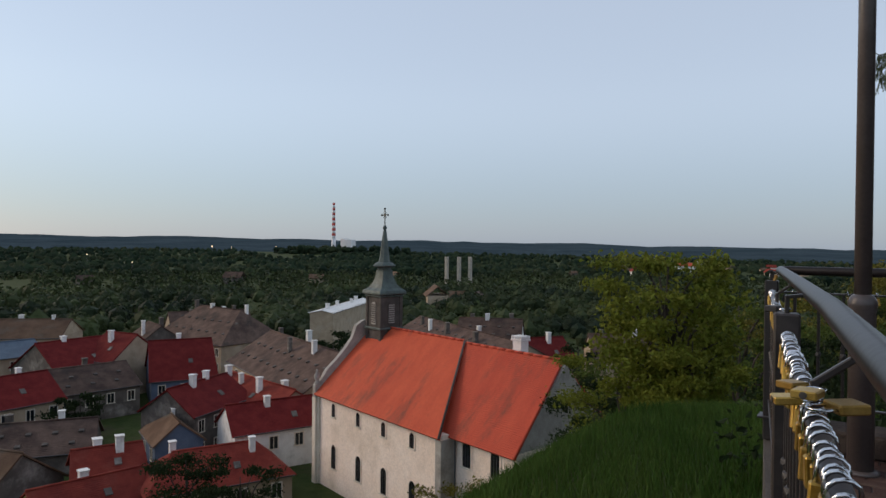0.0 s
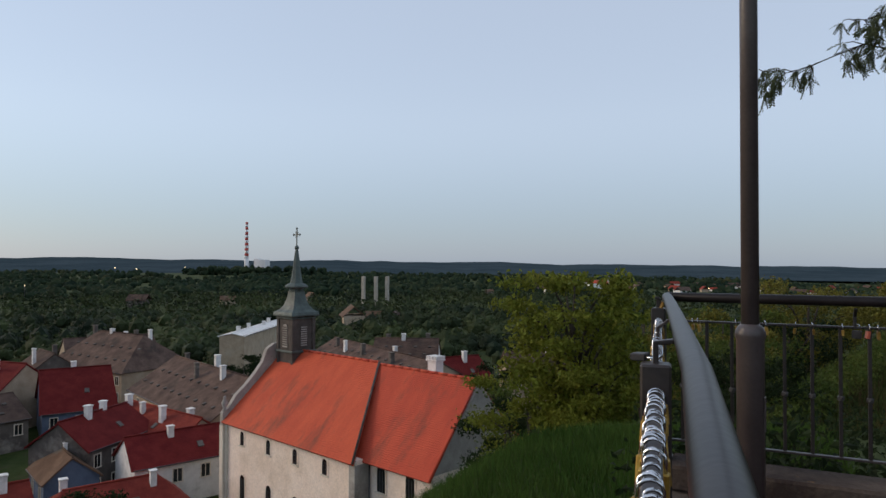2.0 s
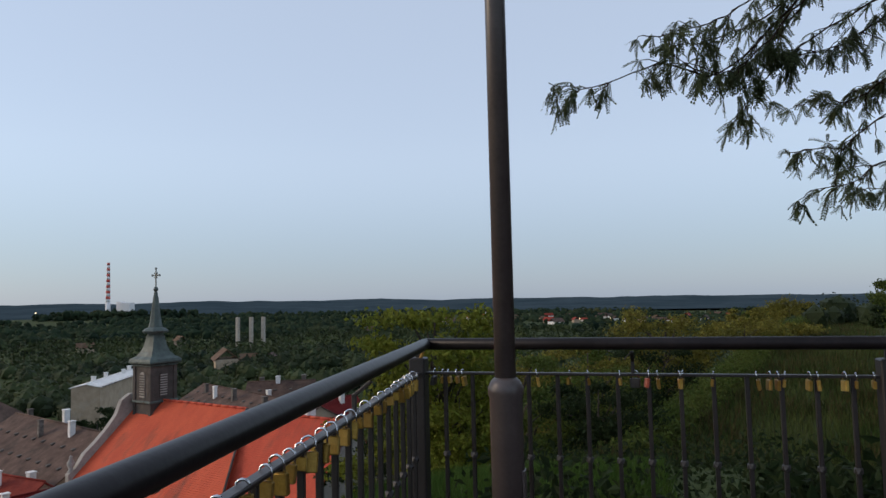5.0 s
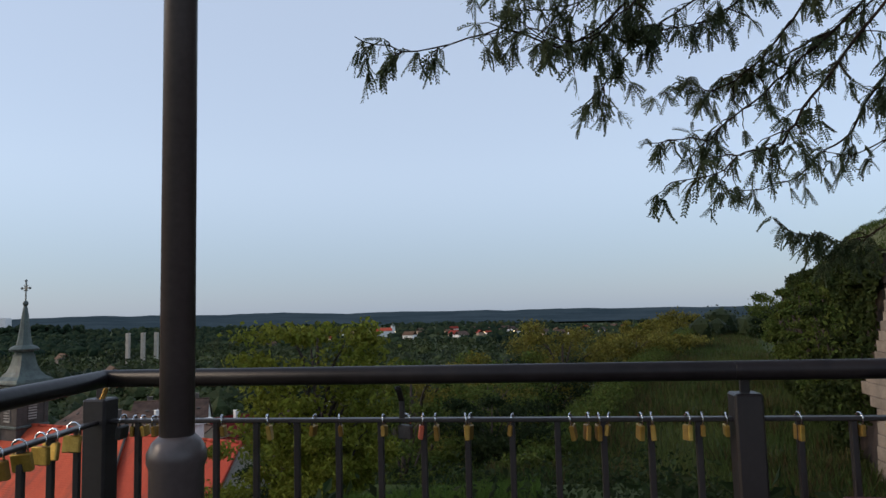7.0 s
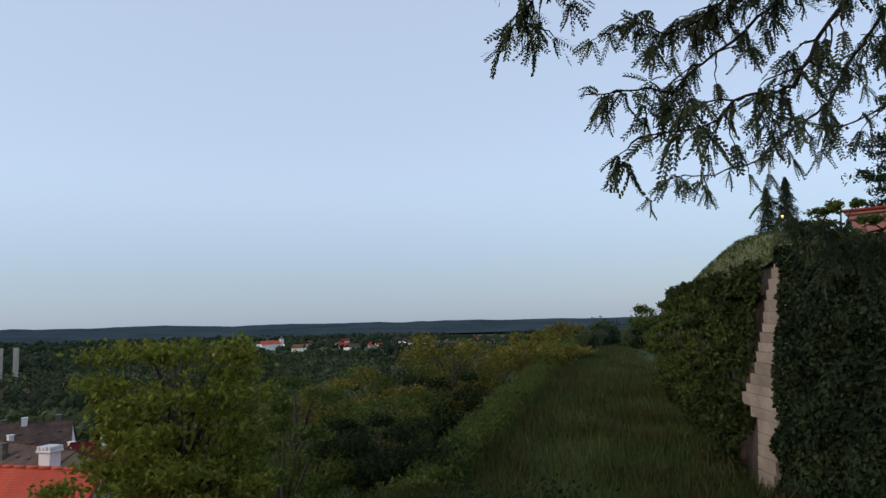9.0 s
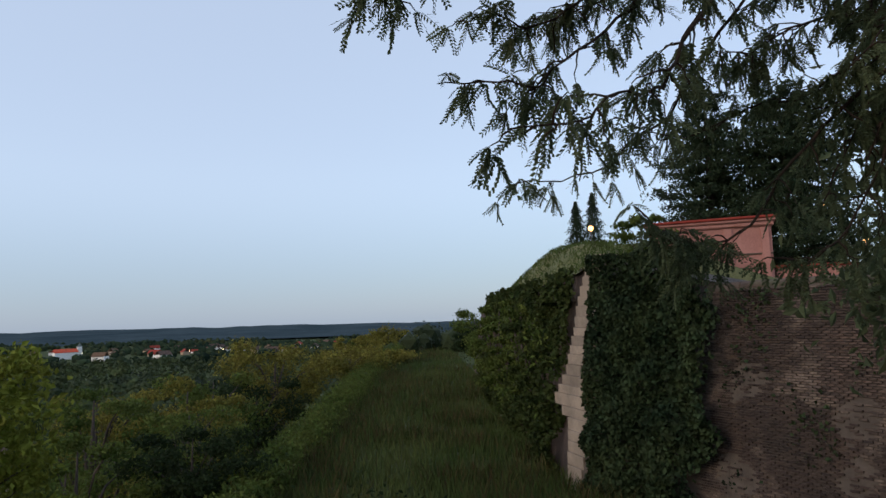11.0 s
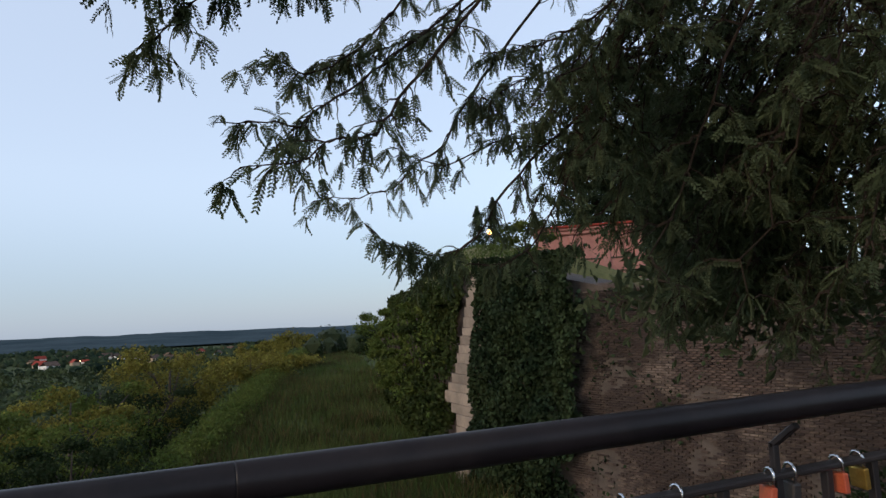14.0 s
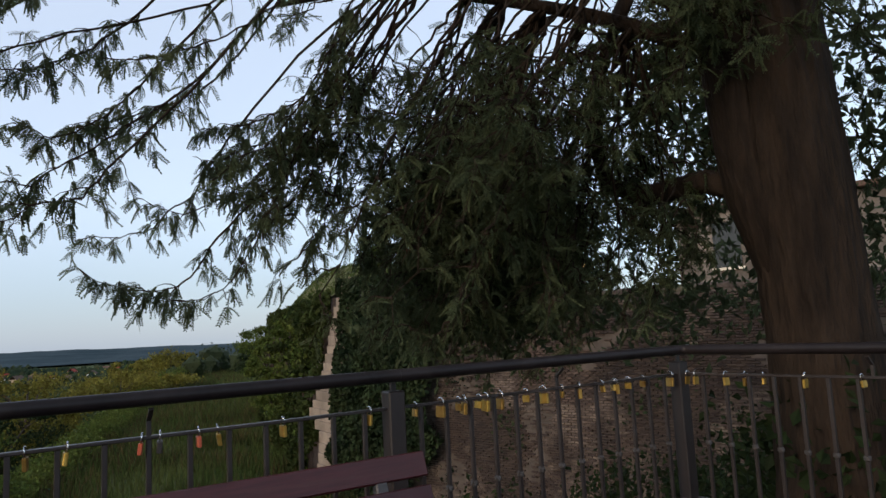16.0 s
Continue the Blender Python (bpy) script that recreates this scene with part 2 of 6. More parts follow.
def build_ground():
    xs = [-5000, -3500, -2500, -1800, -1200, -800, -500, -350, -250, -200, -160, -130, -100, -80, -65, -52, -42, -34, -28, -23, -19, -16, -13, -11]
    xs += [-9.5 + 0.5 * i for i in range(24)] + [3 + 1.0 * i for i in range(10)] + [14, 17, 20, 24, 28, 33, 40, 50, 62, 80, 100, 130, 170, 220, 300, 450, 700, 1100, 1800, 2800, 5000]
    ys = [-5000, -2500, -1000, -400, -150, -80, -50, -35, -25, -18, -14, -11] + [-9 + 0.6 * i for i in range(50)]
    ys += [22 + 1.5 * i for i in range(14)] + [44 + 4 * i for i in range(14)] + [105, 115, 130, 150, 175, 200, 240, 290, 350, 450, 600, 850, 1200, 1700, 2400, 3300, 5000]
    v = [(x, y, land(x, y)) for y in ys for x in xs]
    w = len(xs)
    f = [(j * w + i, j * w + i + 1, (j + 1) * w + i + 1, (j + 1) * w + i) for j in range(len(ys) - 1) for i in range(w - 1)]
    g = link_mesh("ground", v, f, M["ground"], smooth=True)
    tagged(g, "grassy hillside falling to a wooded plain", "ground", kind="structure")


build_ground()
# ---- terrace ----
DIR_A = Vector((0.1406, -0.9901, 0.0))
DIR_B = Vector((1.0, 0.0, 0.0))
DIR_C = Vector((0.119, -0.9929, 0.0))
CORNER = Vector((0.052, 0.0, 0.0))
BEND = Vector((5.90, 0.0, 0.0))
Z_BAR, Z_TUBE, Z_LOW, Z_POST = 0.953, 1.088, 0.26, 1.02


def frame_at(p, d):
    """A pose at p whose x runs along d and whose y points out of the terrace."""
    d = d.normalized()
    side = Vector((0, 0, 1)).cross(d)
    return Matrix(((d.x, side.x, 0, p.x), (d.y, side.y, 0, p.y), (0, 0, 1, p.z), (0, 0, 0, 1)))


def slab(name, outline, z0, z1, material, label, category):
    ob = prism(name, outline, (1, 0, 0), (0, 1, 0), (0, 0, z0), (0, 0, z1 - z0), material)
    return tagged(ob, label, category, kind="structure")


A_END = CORNER + 9.3 * DIR_A
C_END = BEND + 9.3 * DIR_C
floor = slab("floor", [(CORNER.x - 0.06, 0.17), (A_END.x - 0.06, A_END.y), (C_END.x + 0.17, C_END.y), (BEND.x + 0.16, 0.17)], -0.9, -0.006, M["mortar"],
             "worn reddish brick paving of a lookout terrace", "floor")


def kerb(p, d, length):
    m = frame_at(p, d)
    ob = box("plinth", (-0.1, -0.15, 0.0), (length, 0.15, 0.14), M["plinth"], bevel=0.015, m=m)
    tagged(ob, "low weathered concrete plinth under the railing", "plinth", kind="structure")


kerb(CORNER + DIR_B * 0.16, DIR_B, 5.6)
kerb(BEND + DIR_C * 0.26, DIR_C, 9.0)


# ---- railing ----
def baluster_meshes():
    bm = bmesh.new()
    add_box(bm, (-0.009, -0.009, Z_LOW), (0.009, 0.009, Z_BAR), None, 0.002)
    bar = bpy.data.meshes.new("baluster")
    bm.to_mesh(bar)
    bm.free()
    bar.materials.append(M["paint"])
    bm = bmesh.new()
    bmesh.ops.create_icosphere(bm, subdivisions=1, radius=0.02)
    knob = bpy.data.meshes.new("knob")
    bm.to_mesh(knob)
    bm.free()
    knob.materials.append(M["steel_dull"])
    return bar, knob


M["steel_dull"] = mat("grey_boss", (0.045, 0.04, 0.04), (0.075, 0.07, 0.068), rough=0.5, scale=20, fine=150, bump=0.1, metal=0.4)
BAL, KNOB = baluster_meshes()


def bracket(m, parent, base, inward=-1):
    """A bent flat bar that carries the handrail."""
    bm = bmesh.new()
    half = 0.008 if base < 1 else 0.013
    add_box(bm, (-half, -0.007, base), (half, 0.007, base + 0.06), m, 0.002)
    lift = 38 if base < 1 else 8
    lo, hi = sorted((0.072 * inward, -0.004 * inward))
    add_box(bm, (-half, lo, -0.006), (half, hi, 0.006), m @ Matrix.Translation((0, 0, base + 0.055)) @ pose(0, 0, 0, lift * inward, 0, 0), 0.002)
    return part("bracket", bm, M["paint"], parent)


def railing(start, d, length, posts, skip_first=False, label="", inward=-1):
    """One straight run: posts, flat lock bar, bottom bar, balusters with bosses, brackets and a round handrail."""
    root = empty("railing", label, "railing")
    m = frame_at(start, d)
    box("lock_bar", (0.0, -0.016, Z_BAR - 0.012), (length, 0.016, Z_BAR), M["paint"], root, bevel=0.003, m=m)
    box("bottom_bar", (0.0, -0.016, Z_LOW - 0.012), (length, 0.016, Z_LOW), M["paint"], root, bevel=0.003, m=m)
    for i, s in enumerate(posts):
        if not (skip_first and i == 0):
            bm = bmesh.new()
            add_box(bm, (s - 0.039, -0.039, 0.0), (s + 0.039, 0.039, Z_POST), m, 0.006)
            add_box(bm, (s - 0.07, -0.07, 0.14), (s + 0.07, 0.07, 0.152), m, 0.003)
            part("post", bm, M["paint"], root)
            bracket(m @ Matrix.Translation((s, 0, 0)), root, Z_POST - 0.002, inward)
        if i + 1 < len(posts):
            e = posts[i + 1]
            count = round((e - s - 0.08) / 0.13)
            for k in range(1, count):
                o = new("baluster", BAL)
                o.parent = root
                o.matrix_basis = m @ Matrix.Translation((s + (e - s) * k / count, 0, 0))
                o = new("boss", KNOB)
                o.parent = root
                o.matrix_basis = m @ Matrix.Translation((s + (e - s) * k / count, 0, 0.57))
            bracket(m @ Matrix.Translation(((s + e) / 2, 0, 0)), root, Z_BAR - 0.002, inward)
    return root, m


run_b, m_b = railing(CORNER, DIR_B, 5.825, [0.0, 1.99, 3.95, 5.825], label="dark brown metal railing hung with padlocks")
run_a, m_a = railing(CORNER, DIR_A, 9.2, [0.0, 2.34, 4.68, 7.02, 9.2], True, "dark brown metal railing thick with padlocks", 1)
run_c, m_c = railing(BEND, DIR_C, 9.2, [0.0, 2.0, 4.0, 6.0, 8.0], True, "dark brown metal railing beside a big tree")

HAND = [CORNER + Vector((0.055, -0.062, Z_TUBE)), BEND + Vector((-0.06, -0.062, Z_TUBE))]
INSET_A = Vector((0.052, 0.0, Z_TUBE))
INSET_C = Vector((-0.06, 0.0, Z_TUBE))


def hand_run(name, pts, label):
    root = empty("handrail", label, "handrail")
    for a, b in ((0, 9), (8, 10), (9, len(pts))):
        run = [Vector(q) for q in pts[a:b]]
        first = run[0] + (run[1] - run[0]).normalized() * 0.003
        last = run[-1] + (run[-2] - run[-1]).normalized() * 0.003
        tube("rail_tube", [run[0], first] + run[1:-1] + [last, run[-1]], 0.0272, M["tube"], root, sides=20)
    return root


hand_run("handrail", [CORNER + 9.2 * DIR_A + INSET_A, CORNER + 4.2 * DIR_A + INSET_A, CORNER + 2.9 * DIR_A + INSET_A + Vector((0.024, 0, 0)), CORNER + 1.6 * DIR_A + INSET_A + Vector((0.014, 0, 0)), CORNER + 0.3 * DIR_A + INSET_A, HAND[0] + 0.035 * DIR_A, HAND[0] + Vector((0.004, -0.004, 0)), HAND[0] + Vector((0.03, 0, 0)),
                      (2.0, -0.062, Z_TUBE), (4.0, -0.062, Z_TUBE), HAND[1] - Vector((0.06, 0, 0)), HAND[1] - Vector((0.006, 0.006, 0)), HAND[1] + 0.05 * DIR_C, BEND + 2.0 * DIR_C + INSET_C, BEND + 9.2 * DIR_C + INSET_C],
         "round brown painted metal handrail, worn and glossy")


# ---- padlocks ----
def padlock(metal, w, h, t, m):
    """A padlock hung over the bar: body below, shackle round it."""
    root = empty("padlock", m=m)
    bm = bmesh.new()
    add_box(bm, (-t / 2, -w / 2, -0.022 - h), (t / 2, w / 2, -0.022), None, min(t, h) * 0.16)
    part("body", bm, metal, root)
    r = w * 0.36
    pts = [(0, -r, -0.026), (0, -r, -0.002)] + [(0, -r * math.cos(a), -0.002 + r * 0.95 * math.sin(a)) for a in (0.5, 1.05, 1.57, 2.09, 2.64)] + [(0, r, -0.002), (0, r, -0.026)]
    tube("shackle", pts, 0.0031, M["steel"], root, "bright steel shackle", sides=6)
    bm = bmesh.new()
    bmesh.ops.create_cone(bm, cap_ends=True, segments=10, radius1=0.006, radius2=0.006, depth=0.002, matrix=Matrix.Translation((0, 0, -0.0225 - h)))
    part("keyhole", bm, M["steel_dull"], root)
    return root


rl = random.Random(5)
LOCKS = {}


def hang(m, s, key, z=Z_BAR, tilt=None, turn=None, lab=None):
    """Hang a padlock of one of a few makes at s along the bar."""
    tilt = rl.uniform(-9, 9) if tilt is None else tilt
    turn = rl.uniform(-14, 14) if turn is None else turn
    at = m @ Matrix.Translation((s, rl.uniform(-0.003, 0.003), z)) @ pose(0, 0, 0, rl.uniform(-5, 5), tilt, turn)
    makes = {"small": (M["brass"], 0.036, 0.032, 0.013, "small brass padlock on the railing bar"), "tall": (M["brass"], 0.040, 0.044, 0.014, "tall brass padlock on the railing bar"),
             "big": (M["brass"], 0.052, 0.05, 0.017, "large brass padlock on the railing bar"), "red": (M["redlock"], 0.04, 0.04, 0.014, "red painted padlock on the railing bar"),
             "grey": (M["steel_dull"], 0.044, 0.042, 0.02, "grey steel padlock on the railing bar")}
    if key not in LOCKS:
        k = makes[key]
        LOCKS[key] = tagged(padlock(k[0], k[1], k[2], k[3], at), k[4], "padlock", "padlocks on the railing")
        return LOCKS[key]
    return copy_thing(LOCKS[key], at)


B_LOCKS = [0.17, 0.2, 0.24, 0.27, 0.47, 0.62, 0.77, 0.85, 0.99, 1.15, 1.24, 1.255, 1.38, 1.55, 1.6, 1.63, 1.66, 1.75, 1.78, 1.88, 1.92, 1.985, 2.18, 2.34]
B_LOCKS2 = [2.42, 2.44, 2.53, 2.65, 2.77, 3.26, 3.51, 3.885, 4.11, 4.24, 4.34, 4.37, 4.455, 4.49, 4.58, 4.735, 4.845, 4.965, 5.085, 5.25, 5.34, 5.36, 5.45, 5.57, 5.8]
for x in B_LOCKS:
    hang(m_b, x - CORNER.x, "tall" if rl.random() < 0.6 else "small")
for x in B_LOCKS2:
    hang(m_b, x - CORNER.x, "tall" if x < 4 else ("small" if rl.random() < 0.5 else "big"), turn=rl.uniform(-30, 30) if x > 4 else None)
for x, k in ((1.055, "grey"), (1.11, "red"), (3.0, "red"), (3.06, "grey"), (3.19, "red"), (0.13, "grey")):
    hang(m_b, x - CORNER.x, k, turn=80 if x == 1.055 else None)
for s in (0.04, 0.09, 0.27, 0.38, 0.48, 0.69, 0.95):
    hang(m_c, s, rl.choice(("small", "tall")))
s = 0.16
while s < 4.5:
    near = s > 2.4
    hang(m_a, s, rl.choice(("tall", "small", "big", "big") if near else ("small", "tall", "big")), tilt=rl.uniform(-14, 14))
    s += rl.uniform(0.022, 0.05) if near else rl.uniform(0.05, 0.13)
    if 2.24 < s < 2.43:
        s = 2.43
# locks lying on the brackets and post tops
for m, s, z, key, rx, rz in ((m_b, 1.99, 1.075, "big", 86, 84), (m_a, 2.30, 1.03, "grey", 88, 70), (m_a, 3.42, 0.978, "tall", 88, 40), (m_a, 3.50, 0.976, "tall", 86, 100), (m_a, 3.58, 0.978, "big", 92, -65), (m_a, 3.54, 1.0, "tall", 90, 160),
                             (m_b, 0.03, 1.075, "tall", 20, 30)):
    at = m @ Matrix.Translation((s, 0.0, z)) @ pose(0, 0, 0, 0, 0, rz) @ pose(0, 0, 0, 0, rx, 0)
    copy_thing(LOCKS[key], at)


# ---- lamp pole ----
M["pole"] = mat("weathered_brown_paint", (0.078, 0.060, 0.057), (0.108, 0.085, 0.079), rough=0.34, scale=3, fine=60, bump=0.04, c=(0.095, 0.075, 0.065), spec=0.5)
pole = empty("lamp_post", "brown painted steel lamp post with thicker sleeve", "lamp post", m=pose(0.556, -0.425, 0))
lathe("sleeve", [(0.066, 0.0), (0.066, 0.90), (0.072, 0.915), (0.072, 0.94), (0.060, 0.965), (0.045, 0.98)], M["pole"], pole, sides=24)
lathe("shaft", [(0.0425, 0.975), (0.0425, 2.9), (0.036, 4.4), (0.0, 4.42)], M["pole"], pole, sides=24)
lathe("base_plate", [(0.095, 0.0), (0.095, 0.012), (0.07, 0.02)], M["pole"], pole, sides=24)
box("hatch", (0.058, -0.03, 0.45), (0.07, 0.03, 0.62), M["pole"], pole, bevel=0.004)


# ---- bench ----
M["bench_wood"] = mat("dark_red_varnish", (0.032, 0.005, 0.007), (0.05, 0.009, 0.012), spec=0.45, rough=0.36, scale=6, fine=50, bump=0.2, rnd=0.2, stretch=(1, 12, 12), c=(0.05, 0.015, 0.015))
M["iron"] = mat("cast_iron", (0.03, 0.03, 0.033), (0.05, 0.05, 0.052), rough=0.5, scale=8, fine=90, bump=0.3)


def bench():
    root = empty("bench", "dark red slatted wooden bench before the railing", "bench", m=pose(3.09, -0.55, 0))
    L = 0.905
    for y, z in ((0.245, 0.66), (0.293, 0.78)):
        box("back_slat", (-L, -0.012, -0.048), (L, 0.012, 0.048), M["bench_wood"], root, bevel=0.005, m=pose(0, y, z - 0.028, -21, 0, 0))
    for i in range(4):
        box("seat_slat", (-L, -0.05, -0.014), (L, 0.05, 0.014), M["bench_wood"], root, bevel=0.005, m=pose(0, -0.26 + 0.125 * i, 0.44 - 0.008 * i))
    for x in (-0.7, 0.7):
        bm = bmesh.new()
        add_box(bm, (x - 0.025, -0.30, 0.392), (x + 0.025, 0.20, 0.425), None, 0.005)
        add_box(bm, (x - 0.025, -0.27, 0.0), (x + 0.025, -0.21, 0.40), None, 0.008)
        add_box(bm, (x - 0.025, 0.10, 0.0), (x + 0.025, 0.17, 0.40), None, 0.008)
        add_box(bm, (x - 0.025, -0.02, -0.2), (x + 0.025, 0.02, 0.22), pose(0, 0.235, 0.57, -21, 0, 0), 0.006)
        part("side_frame", bm, M["iron"], root)


bench()
# ---- church ----
U = Vector((0.955, -0.296, 0.0)).normalized()
N = Vector((0.296, 0.955, 0.0)).normalized()
TOWN = Matrix(((U.x, N.x, 0, 0), (U.y, N.y, 0, 0), (0, 0, 1, 0), (0, 0, 0, 1)))
M["glass_dark"] = mat("dark_glass", (0.012, 0.014, 0.016), (0.02, 0.022, 0.026), rough=0.12, scale=1, fine=10, bump=0)
M["trim"] = mat("pale_trim", (0.62, 0.55, 0.45), (0.70, 0.63, 0.53), rough=0.85, scale=1, fine=14, bump=0.2)
M["gable_grey"] = mat("grey_render", (0.30, 0.27, 0.24), (0.40, 0.37, 0.33), rough=0.92, scale=0.8, fine=10, bump=0.4, c=(0.22, 0.2, 0.18))
M["white"] = mat("whitewash", (0.72, 0.70, 0.67), (0.80, 0.78, 0.75), rough=0.9, scale=1.5, fine=14, bump=0.3, c=(0.55, 0.53, 0.5), rnd=0.08)
M["iron_cross"] = mat("weathered_iron", (0.10, 0.11, 0.10), (0.16, 0.17, 0.16), rough=0.6, scale=4, fine=40, bump=0.2, metal=0.4)


def arch_outline(w, h, steps=8):
    r = w / 2
    return [(-r, 0), (r, 0), (r, h - r)] + [(r * math.cos(math.pi * k / steps), h - r + r * math.sin(math.pi * k / steps)) for k in range(1, steps)] + [(-r, h - r)]


def arched_window(parent, u, n, z, w, h):
    """Dark arched window with a reveal and a sill, in a wall that faces -n."""
    pane = prism("window", arch_outline(w, h), (1, 0, 0), (0, 0, 1), (u, n - 0.02, z), (0, 0.05, 0), M["glass_dark"], parent, "dark arched window")
    o, i = arch_outline(w + 0.3, h + 0.15), arch_outline(w, h)
    k = len(o)
    v = [(u + a, n - 0.07, z - 0.0 + b) for a, b in o] + [(u + a, n - 0.07, z + b) for a, b in i] + [(u + a, n + 0.02, z + b) for a, b in o] + [(u + a, n - 0.012, z + b) for a, b in i]
    f = []
    for q in range(k):
        r = (q + 1) % k
        f += [(q, r, k + r, k + q), (q, 2 * k + q, 2 * k + r, r), (k + q, k + r, 3 * k + r, 3 * k + q)]
    link_mesh("frame", v, f, M["church_wall"], pane)
    box("sill", (u - w / 2 - 0.2, n - 0.16, z - 0.12), (u + w / 2 + 0.2, n + 0.02, z - 0.01), M["trim"], pane, bevel=0.02)
    for q in (-0.16, 0.16):
        box("glazing_bar", (u + q * w - 0.02, n - 0.045, z), (u + q * w + 0.02, n - 0.022, z + h * 0.8), M["iron"], pane)


def roof_pitch(name, a0, a1, b0, b1, thick, material, parent, courses=0, lab=""):
    """One roof slope: eave line a0-a1, ridge line b0-b1, with courses that overlap like tiles."""
    a0, a1, b0, b1 = (Vector(p) for p in (a0, a1, b0, b1))
    nrm = (a1 - a0).cross(b0 - a0).normalized()
    if nrm.z < 0:
        nrm = -nrm
    v, f = [], []
    courses = max(1, courses)
    lift = 0.02 if courses > 1 else 0.0
    for c in range(courses):            # one stepped sheet: each course rises over the next
        for k, up in ((c / courses, lift), ((c + 1) / courses, 0.0)):
            v += [a0.lerp(b0, k) + nrm * up, a1.lerp(b1, k) + nrm * up]
    m = 2 * courses
    f = [(2 * i, 2 * i + 1, 2 * i + 3, 2 * i + 2) for i in range(m - 1)]
    n0 = len(v)
    v += [q - nrm * thick for q in (a0, a1, b1, b0)]
    f += [(n0 + 3, n0 + 2, n0 + 1, n0), (0, n0, n0 + 1, 1), (2 * m - 2, 2 * m - 1, n0 + 2, n0 + 3)]
    f += [tuple([n0] + list(range(0, 2 * m, 2)) + [n0 + 3]), tuple([n0 + 2] + list(range(2 * m - 1, 0, -2)) + [n0 + 1])]
    return link_mesh(name, v, f, material, parent, lab)


church = empty("church", "cream church with orange tiled roof and dark wooden tower", "church", m=TOWN)
GZ = -27.2
# nave and chancel walls
box("wall", (-67.9, 34.9, GZ), (-45.0, 50.1, -16.35), M["church_wall"], church)
box("wall", (-45.0, 36.3, GZ), (-37.0, 48.7, -16.35), M["church_wall"], church)
prism("end_gable", [(36.3, -16.35), (48.7, -16.35), (42.5, -9.5)], (0, 1, 0), (0, 0, 1), (-37.0, 0, 0), (-0.5, 0, 0), M["gable_grey"], church, "grey rendered end gable")
for n0 in (34.9,):
    box("cornice", (-67.9, n0 - 0.30, -16.75), (-44.85, n0 + 0.02, -16.45), M["trim"], church, bevel=0.06)
    box("cornice", (-44.8, 36.0, -16.75), (-36.8, 36.32, -16.45), M["trim"], church, bevel=0.06)
box("pilaster", (-68.2, 34.68, GZ), (-67.2, 35.0, -16.76), M["trim"], church, bevel=0.03)
box("pilaster", (-45.75, 34.66, GZ), (-44.9, 36.4, -16.76), M["gable_grey"], church, "dark weathered corner pier", bevel=0.03)
for u in (-64.2, -59.1, -54.35, -49.55):
    arched_window(church, u, 34.9, -18.55, 0.75, 1.5)
    arched_window(church, u + 0.1, 34.9, -24.4, 1.0, 2.7)
for u in (-43.2, -39.5):
    arched_window(church, u, 36.3, -19.05, 1.1, 2.4)
roof_pitch("roof", (-67.7, 34.25, -16.5), (-44.75, 34.25, -16.5), (-67.7, 42.5, -9.0), (-50.6, 42.5, -9.0), 0.2, M["church_roof"], church, 52, "weathered orange tiles")
roof_pitch("roof", (-44.75, 50.75, -16.5), (-67.7, 50.75, -16.5), (-50.6, 42.5, -9.0), (-67.7, 42.5, -9.0), 0.2, M["church_roof"], church, 52)
roof_pitch("roof", (-46.9, 35.55, -16.55), (-36.6, 35.55, -16.55), (-51.800000000000004, 42.5, -9.15), (-37.4, 42.5, -9.2), 0.2, M["church_roof"], church, 48, "weathered orange tiles")
roof_pitch("roof", (-36.6, 49.4, -16.55), (-44.7, 49.4, -16.55), (-37.4, 42.5, -9.2), (-51.800000000000004, 42.5, -9.15), 0.2, M["church_roof"], church, 48)
for a, b, z in ((-64.0, -50.6, -8.98), (-50.5, -37.4, -9.16)):
    k = a
    while k < b:
        tube("ridge_tile", [(k, 42.5, z), (min(b, k + 1.2), 42.5, z + 0.03)], 0.14, M["church_roof"], church, sides=8)
        k += 1.2
tube("verge", [(-44.72, 34.2, -16.42), (-50.6, 42.5, -8.95)], 0.12, M["tower"], church, "dark flashing between the two roofs", sides=6)
tube("verge", [(-36.55, 35.5, -16.5), (-37.35, 42.5, -9.1)], 0.12, M["church_roof"], church, sides=6)
tube("downpipe", [(-44.6, 36.1, -16.8), (-44.6, 36.1, GZ)], 0.07, M["iron"], church, sides=8)
# curved front gable
prism("front_gable", [(34.4, -16.9), (34.4, -15.5), (35.2, -15.0), (36.0, -13.8), (37.2, -12.8), (38.4, -11.6), (39.4, -10.4), (40.0, -8.9), (41.0, -8.3), (44.0, -8.3), (45.0, -8.9), (45.6, -10.4), (46.6, -11.6), (47.8, -12.8), (49.0, -13.8), (49.8, -15.0), (50.6, -15.5), (50.6, -16.9)],
      (0, 1, 0), (0, 0, 1), (-68.15, 0, 0), (0.6, 0, 0), M["gable_grey"], church, "grey curved front gable")
box("front_wall", (-68.3, 34.4, GZ), (-67.5, 50.6, -16.9), M["trim"], church, bevel=0.05)
for n0 in (34.8, 50.2):
    lathe("urn", [(0.28, 0), (0.34, 0.12), (0.16, 0.3), (0.34, 0.75), (0.36, 1.0), (0.14, 1.35), (0.17, 1.55), (0.0, 1.75)], M["gable_grey"], church, "stone urn finial", sides=10, at=(-67.9, n0, -15.4))
